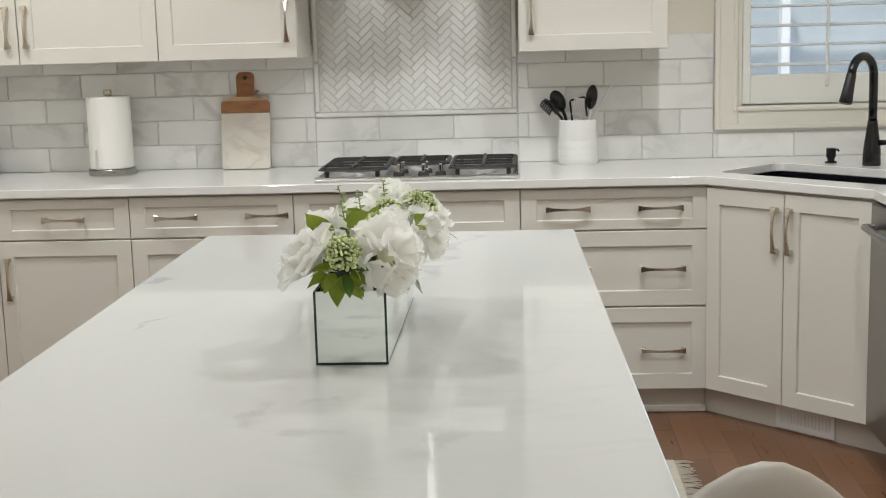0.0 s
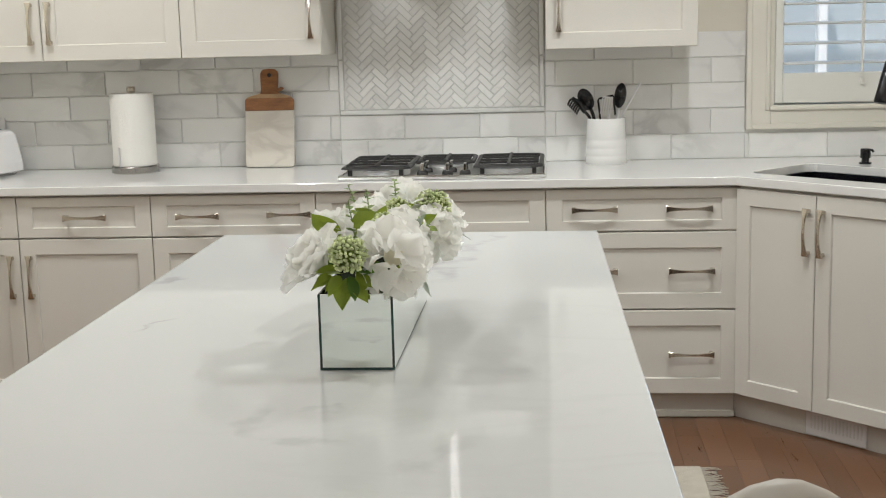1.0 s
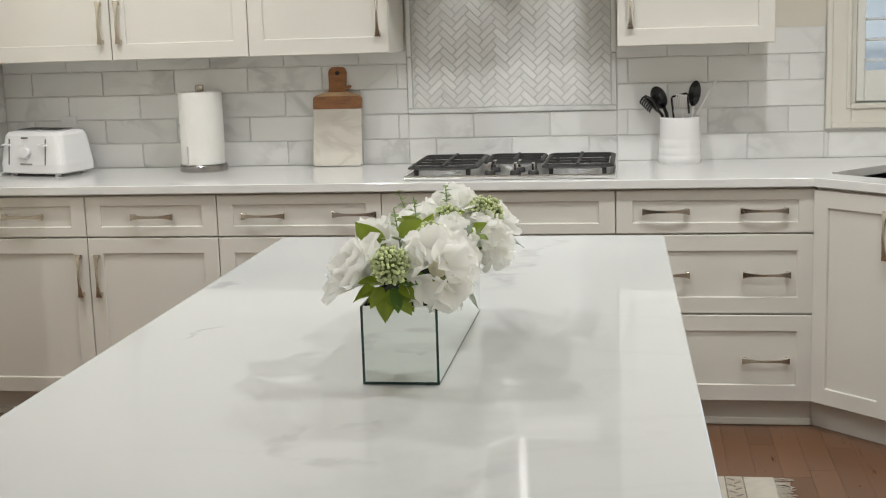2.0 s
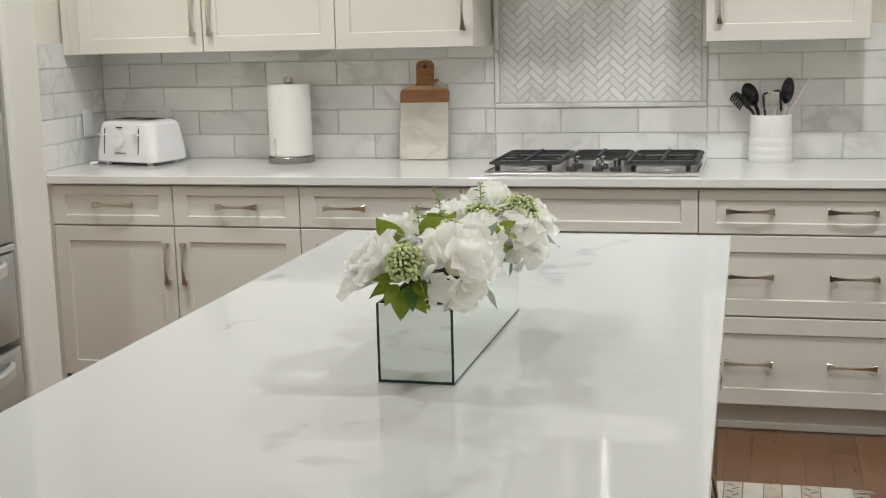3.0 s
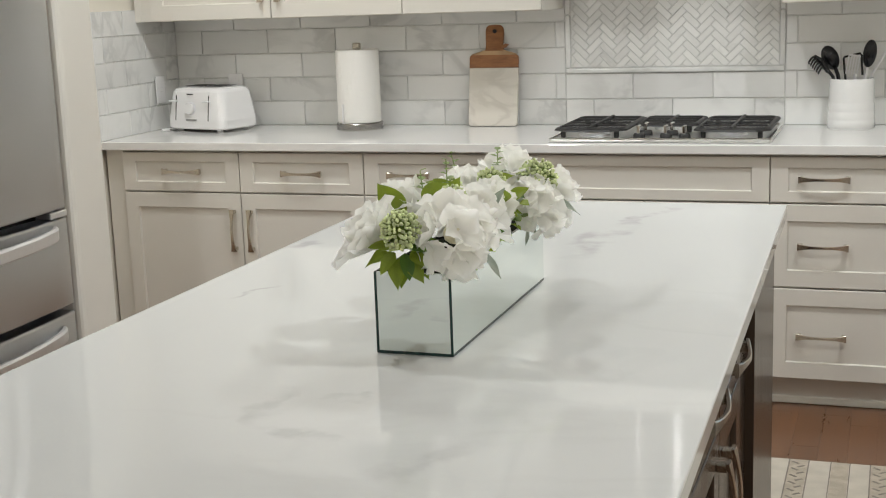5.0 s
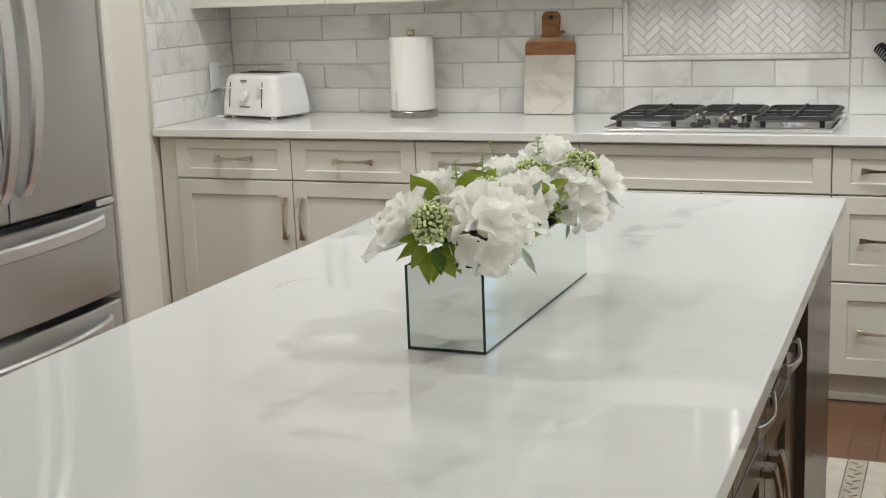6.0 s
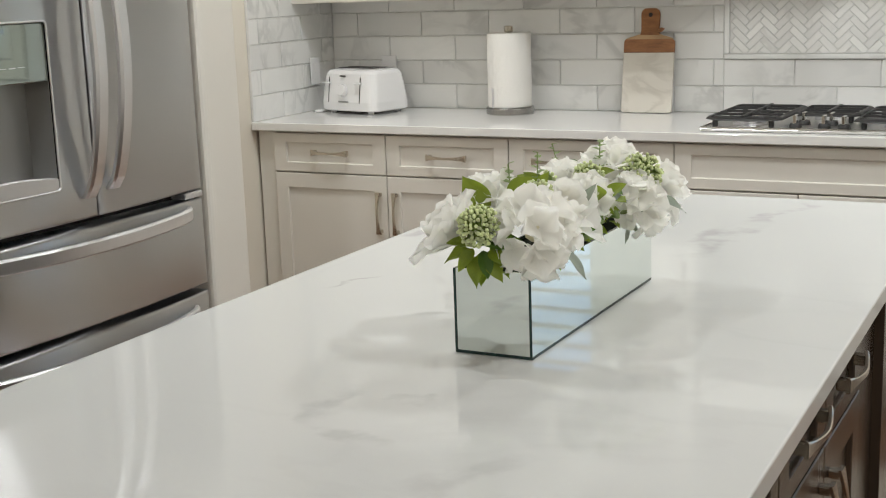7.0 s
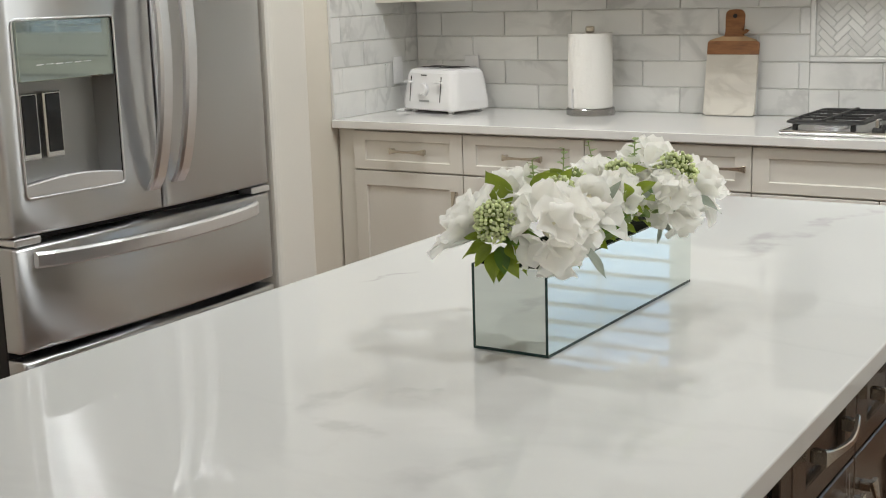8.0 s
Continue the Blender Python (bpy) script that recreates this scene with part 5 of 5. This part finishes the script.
# green leaves fanning out below the front bud cluster
for dx, dz, sc_ in ((-0.95, -0.35, 0.80), (-0.55, -0.45, 0.62), (-0.10, -0.95, 0.92), (0.12, -0.55, 0.55), (0.55, -0.70, 0.90), (0.9, 0.25, 1.0), (0.35, 0.5, 0.8), (-0.25, 0.1, 0.6)):
    leaf(rs.choice(LEAF), (0.120 + 0.020 * dx, -3.258 - 0.012 * rs.random(), 1.076 + 0.012 * dz), (dx, -0.35 + rs.uniform(-0.2, 0.2), dz), (0.7 * dx + rs.uniform(-0.6, 0.6), -0.8, 0.6 + rs.uniform(-0.5, 0.5)), sc_ * 1.1)
leaf(BIGLEAF[0], (0.098, -3.195, 1.115), (-0.55, 0.1, 0.75), (0.3, -1.0, 0.25), 0.95)
leaf(BIGLEAF[1], (0.120, -3.170, 1.140), (0.80, 0.25, 0.30), (-0.1, -0.75, 0.7), 0.85)
leaf(LEAF[1], (0.108, -3.262, 1.100), (-0.25, -0.2, 0.9), (0.2, -1.0, 0.1), 0.8)
leaf(LEAF[2], (0.205, -3.150, 1.090), (0.45, -0.65, 0.55), (0.6, -0.4, 0.6), 0.7)
leaf(GREYLEAF[0], (0.214, -3.200, 1.070), (0.75, 0.15, -0.55), (0.3, -0.3, 0.8), 0.95)
leaf(LEAF[0], (0.212, -3.205, 1.062), (0.40, -0.25, -0.80), (0.8, -0.5, 0.3), 0.55)
leaf(GREYLEAF[1], (0.238, -2.835, 1.085), (0.85, -0.25, -0.10), (0.1, -0.2, 1.0), 1.0)
leaf(LEAF[1], (0.235, -2.850, 1.075), (0.55, -0.35, -0.70), (0.8, -0.3, 0.5), 0.75)
leaf(GREYLEAF[0], (0.215, -2.915, 1.058), (0.35, -0.30, -0.9), (0.9, -0.2, 0.2), 0.6)
for k in range(26):
    y = rs.uniform(-3.22, -2.75)
    side = 1 if rs.random() < 0.7 else -1
    leaf(rs.choice(LEAF + ROUNDLEAF + GREYLEAF[:1]), (0.135 + side * rs.uniform(0.02, 0.055), y, rs.uniform(1.048, 1.085)), (side * rs.uniform(0.3, 1.0), rs.uniform(-0.8, 0.6), rs.uniform(-0.25, 0.7)), (side * 0.4, -0.4, 0.8), rs.uniform(0.6, 1.0))
for k in range(18):
    y = -3.17 + 0.0215 * k + rs.uniform(-0.01, 0.01)
    leaf(rs.choice(LEAF + LEAF + GREYLEAF[:1]), (0.190 + rs.uniform(0, 0.012), y, rs.uniform(1.046, 1.090)), (rs.uniform(0.5, 1.0), rs.uniform(-0.9, 0.3), rs.uniform(-0.45, 0.5)), (0.7, -0.5 + rs.uniform(-0.4, 0.4), 0.6), rs.uniform(0.55, 0.9))
for dx, dz, sc_ in ((-0.5, -0.75, 0.8), (0.25, -0.85, 0.85), (0.85, -0.5, 0.75), (0.7, 0.1, 0.9), (-0.8, 0.1, 0.7)):
    leaf(rs.choice(LEAF), (0.124 + 0.020 * dx, -3.276, 1.084 + 0.012 * dz), (dx, -0.45 + rs.uniform(-0.3, 0.3), dz), (0.5 * dx + rs.uniform(-0.6, 0.6), -0.8, 0.7), sc_ * 1.0)
for k in range(9):
    y = -3.14 + 0.035 * k
    leaf(rs.choice(ROUNDLEAF), (0.196 + rs.uniform(-0.004, 0.014), y, rs.uniform(1.05, 1.085)), (0.8, rs.uniform(-0.8, 0.3), rs.uniform(-0.2, 0.6)), (0.7, -0.6, 0.4), rs.uniform(1.1, 1.7))
# leaves that fill the gaps between the blooms
for k in range(16):
    leaf(rs.choice(LEAF + GREYLEAF + ROUNDLEAF), (rs.uniform(0.170, 0.222), -3.09 + 0.010 * k + rs.uniform(-0.01, 0.01), rs.uniform(1.078, 1.122)), (rs.uniform(0.4, 1.0), rs.uniform(-0.9, 0.1), rs.uniform(-0.1, 0.8)), (0.5, -0.6 + rs.uniform(-0.4, 0.4), 0.6), rs.uniform(0.6, 1.0))
for k in range(7):
    leaf(rs.choice(LEAF + ROUNDLEAF), (rs.uniform(0.095, 0.165), -3.15 + 0.045 * k, rs.uniform(1.125, 1.145)), (rs.uniform(-0.6, 0.8), rs.uniform(-0.8, 0.2), rs.uniform(0.1, 0.7)), (rs.uniform(-0.3, 0.3), -0.5, 0.8), rs.uniform(0.7, 1.0))
sprig([(0.10, -2.90, 1.08), (0.085, -2.88, 1.13), (0.066, -2.862, 1.172)], 6, 0.55)
sprig([(0.125, -3.16, 1.09), (0.118, -3.15, 1.14), (0.110, -3.142, 1.180)], 9, 0.3)
sprig([(0.150, -3.13, 1.10), (0.140, -3.10, 1.15), (0.134, -3.085, 1.190)], 8, 0.35)
sprig([(0.165, -2.90, 1.12), (0.160, -2.885, 1.155), (0.157, -2.875, 1.180)], 7, 0.3)

# ---- rug ----
rug = thing("rug", pose(0, 0, 0), "cream woven runner rug with patterned stripes and fringe", "rug")
RX0, RX1, RY0, RY1 = -0.75, 0.93, -1.74, -1.125
part("weave", box(RX0, RY0, 0.0005, RX1, RY1, 0.007, 0.002, 1), M_RUG, rug)
x = RX1 - 0.10
k = 0
while x > RX0 + 0.15:
    if k % 2 == 0:
        part("band", box(x - 0.052, RY0 + 0.004, 0.0072, x, RY1 - 0.004, 0.0082), M_RUGTAN, rug)
        for q in range(21):
            y = RY0 + 0.018 + q * 0.0282
            o = x - 0.026 + (0.009 if q % 2 else -0.009)
            part("motif", box(-0.013, -0.004, 0.0083, 0.013, 0.004, 0.0090), M_RUGDARK, rug, at=pose(o, y, 0, 0, 0, 40 if q % 2 else -40))
        for e in (x - 0.056, x + 0.001):
            part("line", box(e, RY0 + 0.004, 0.0072, e + 0.004, RY1 - 0.004, 0.0086), M_RUGDARK, rug)
        x -= 0.115
    else:
        part("band", box(x - 0.05, RY0 + 0.004, 0.0072, x, RY1 - 0.004, 0.0080), M_RUGTAN, rug)
        for e in (x - 0.054, x + 0.001):
            part("line", box(e, RY0 + 0.004, 0.0072, e + 0.003, RY1 - 0.004, 0.0084), M_RUGDARK, rug)
        x -= 0.12
    k += 1
fbm = bmesh.new()
for q in range(62):
    y = RY0 + 0.005 + q * 0.0098
    ln = rs.uniform(0.045, 0.068)
    w1, w2 = rs.uniform(-0.012, 0.012), rs.uniform(-0.016, 0.016)
    tube([(RX1 - 0.002, y, 0.004), (RX1 + ln * 0.5, y + w1, 0.006), (RX1 + ln, y + w2, 0.003)], [0.0026, 0.0022, 0.0014], 5, True, fbm)
tagged(part("fringe", fbm, M_RUG, rug), kind="stuff")

# ---- backsplash tiles ----
TP, TR, GAPT = 0.3095, 0.1015, 0.003


def tile_mesh(w, h, t=0.010):
    bm = bmesh.new()
    rings_ = [[bm.verts.new(p) for p in ((i, d, i), (w - i, d, i), (w - i, d, h - i), (i, d, h - i))] for i, d in ((0.0, 0.0), (0.0, -t + 0.0022), (0.0022, -t))]
    for a, b in zip(rings_, rings_[1:]):
        for q in range(4):
            bm.faces.new((a[q], a[(q + 1) % 4], b[(q + 1) % 4], b[q]))
    bm.faces.new(rings_[-1])
    me = bpy.data.meshes.new("tile")
    bm.normal_update()
    bm.to_mesh(me)
    bm.free()
    me.materials.append(M_TILE)
    return me


TILES = {}


def lay_tile(x0, x1, z0, z1, parent, m):
    w, h = round(x1 - x0, 4), round(z1 - z0, 4)
    if w < 0.006 or h < 0.006:
        return
    if (w, h) not in TILES:
        TILES[(w, h)] = tile_mesh(w, h)
    ob = new("tile", TILES[(w, h)])
    ob.parent = parent
    ob.matrix_basis = m @ pose(x0, 0, z0)


def tile_rows(xa, xb, z_from, z_to, parent, m, shift=0.0, jog=0, pitch=TP):
    for r in range(5):
        z0, z1 = CT + (0.002 if r else 0.0004) + r * TR, CT + (r + 1) * TR - 0.001
        z0, z1 = max(z0, z_from), min(z1, z_to)
        if z1 - z0 < 0.01:
            continue
        off = (0.0 if (r + jog) % 2 == 0 else pitch / 2) + shift
        k = math.floor((xa - off) / pitch)
        while off + k * pitch < xb:
            a, b = max(xa, off + k * pitch + GAPT / 2), min(xb, off + (k + 1) * pitch - GAPT / 2)
            if b > a:
                lay_tile(a, b, z0, z1, parent, m)
            k += 1


HX, HZ = 0.420, 1.118
part("mortar", box(XL - 0.0115, 0.0055, CT, CX0 - 0.001, 0.0115, CT + 5 * TR), M_GROUT, wall_north)
part("mortar", box(CX0 - 0.0005, 0.0055, CT, XR, 0.0115, CZ0 - 0.001), M_GROUT, wall_north)
part("mortar", box(-HX, 0.0055, CT + 5 * TR + 0.001, HX, 0.0115, 1.685), M_GROUT, wall_north)
IDN = pose(0, 0.010, 0)
tile_rows(XL + 0.0012, -HX - 0.002, CT, 2.0, wall_north, IDN, 0.0115, 0, 0.315)
tile_rows(-HX - 0.0005, HX + 0.0005, CT, HZ - 0.001, wall_north, IDN)
tile_rows(HX + 0.002, CX0 - 0.003, CT, 2.0, wall_north, IDN)
tile_rows(CX0 - 0.0015, XR - 0.002, CT, CZ0 - 0.003, wall_north, IDN)
part("mortar", box(XL - 0.0115, -0.622, CT, XL - 0.0055, 0.0050, CT + 5 * TR), M_GROUT, wall_west)
tile_rows(-0.622, 0.004, CT, 2.0, wall_west, pose(XL - 0.010, 0, 0, 0, 0, 90), 0.06, 1)
part("edge_trim", box(XL - 0.011, -0.628, CT, XL + 0.001, -0.6235, CT + 5 * TR, 0.001, 1), M_TILE, wall_west)

# herringbone panel in a pencil frame
for a, b, c, d in ((-HX, HX, HZ, HZ + 0.020), (-HX, -HX + 0.020, HZ + 0.0205, 1.345), (HX - 0.020, HX, HZ + 0.0205, 1.345), (-HX, -HX + 0.020, 1.3475, 1.685), (HX - 0.020, HX, 1.3475, 1.685)):
    part("pencil_moulding", box(a, -0.010, c, b, 0.006, d, 0.006, 3), M_TILE, wall_north)
LH, WHB, GH = 0.0762, 0.0254, 0.0031
hx0, hx1, hz0, hz1 = -HX + 0.0225, HX - 0.0225, HZ + 0.0225, 1.66


def clip(pts_, axis, lim, keep):
    out = []
    for i in range(len(pts_)):
        p, q = pts_[i], pts_[(i + 1) % len(pts_)]
        pi, qi = (p[axis] - lim) * keep >= 0, (q[axis] - lim) * keep >= 0
        if pi:
            out.append(p)
        if pi != qi:
            t = (lim - p[axis]) / (q[axis] - p[axis])
            out.append((p[0] + t * (q[0] - p[0]), p[1] + t * (q[1] - p[1])))
    return out


def chip_mesh(pl):
    cx, cz = sum(p[0] for p in pl) / len(pl), sum(p[1] for p in pl) / len(pl)
    bm = bmesh.new()
    def inset(f, y):
        vs = []
        for x, z in pl:
            d = math.hypot(x - cx, z - cz)
            s_ = max(0.0, 1 - f / max(d, 1e-5))
            vs.append(bm.verts.new((cx + (x - cx) * s_, y, cz + (z - cz) * s_)))
        return vs
    rr = [inset(0, 0.0), inset(0, -0.0022), inset(0.0022, -0.0036)]
    for a, b in zip(rr, rr[1:]):
        for k in range(len(pl)):
            bm.faces.new((a[k], a[(k + 1) % len(pl)], b[(k + 1) % len(pl)], b[k]))
    bm.faces.new(rr[-1])
    bm.normal_update()
    me = bpy.data.meshes.new("chip")
    bm.to_mesh(me)
    bm.free()
    me.materials.append(M_CHIP)
    return me


whole = {}
c45 = math.sqrt(0.5)
L_, W_ = LH - GH, WHB - GH
for kind in (0, 1):
    w_, h_ = (L_, W_) if kind == 0 else (W_, L_)
    whole[kind] = chip_mesh([((a * w_ - b * h_) * c45, (a * w_ + b * h_) * c45) for a, b in ((0, 0), (1, 0), (1, 1), (0, 1))])
for i in range(-30, 60):
    for j in range(-14, 14):
        for kind in (0, 1):
            ox = i * WHB + j * LH
            oz = i * WHB - j * LH
            if kind == 1:
                ox, oz = ox + 0.0, oz + WHB
            w_, h_ = (L_, W_) if kind == 0 else (W_, L_)
            bx_, bz_ = (ox - oz) * c45 + 0.0, (ox + oz) * c45 + HZ
            pl = [(bx_ + (a * w_ - b * h_) * c45, bz_ + (a * w_ + b * h_) * c45) for a, b in ((0, 0), (1, 0), (1, 1), (0, 1))]
            cl = pl
            for axis, lim, keep in ((0, hx0, 1), (0, hx1, -1), (1, hz0, 1), (1, hz1, -1)):
                cl = clip(cl, axis, lim, keep) if len(cl) > 2 else []
            if len(cl) < 3:
                continue
            area = abs(sum(cl[k][0] * cl[(k + 1) % len(cl)][1] - cl[(k + 1) % len(cl)][0] * cl[k][1] for k in range(len(cl)))) / 2
            if area < 4e-5:
                continue
            if area > L_ * W_ * 0.999:
                ob = new("chip", whole[kind])
                ob.parent = wall_north
                ob.matrix_basis = pose(bx_, 0.0035, bz_)
            else:
                ob = new("chip", chip_mesh(cl))
                ob.parent = wall_north
                ob.matrix_basis = pose(0, 0.0035, 0)
part("panel_mortar", box(-HX + 0.0205, 0.0030, HZ + 0.0205, HX - 0.0205, 0.0054, 1.66), M_CHIPGROUT, wall_north)

# ---- floor planks ----
PW = 0.0870


def plank_mesh(w, ln):
    bm = box(0, 0, -0.006, w, ln, 0.0, 0.0004, 1)
    me = bpy.data.meshes.new("plank")
    bm.normal_update()
    bm.to_mesh(me)
    bm.free()
    me.materials.append(M_FLOOR)
    return me


pr_ = random.Random(5)
rest = bmesh.new()
lens_ = [0.62, 0.81, 1.07]
PM = {q: plank_mesh(PW - 0.0004, q - 0.0004) for q in lens_}
x = XL
while x < XR:
    cur = pr_.uniform(0.02, 0.5)
    while cur > YB:
        ln = pr_.choice(lens_)
        if x > 0.25 and cur > -2.4:
            ob = new("plank", PM[ln])
            ob.parent = floor
            ob.matrix_basis = pose(x, cur - ln, 0)
        else:
            box(x, max(cur - ln + 0.0004, YB - 0.01), -0.0035, x + PW - 0.0004, cur, 0.0, bm=rest)
        cur -= ln
    x += PW
tagged(part("planks", rest, M_FLOOR, floor), kind="stuff")
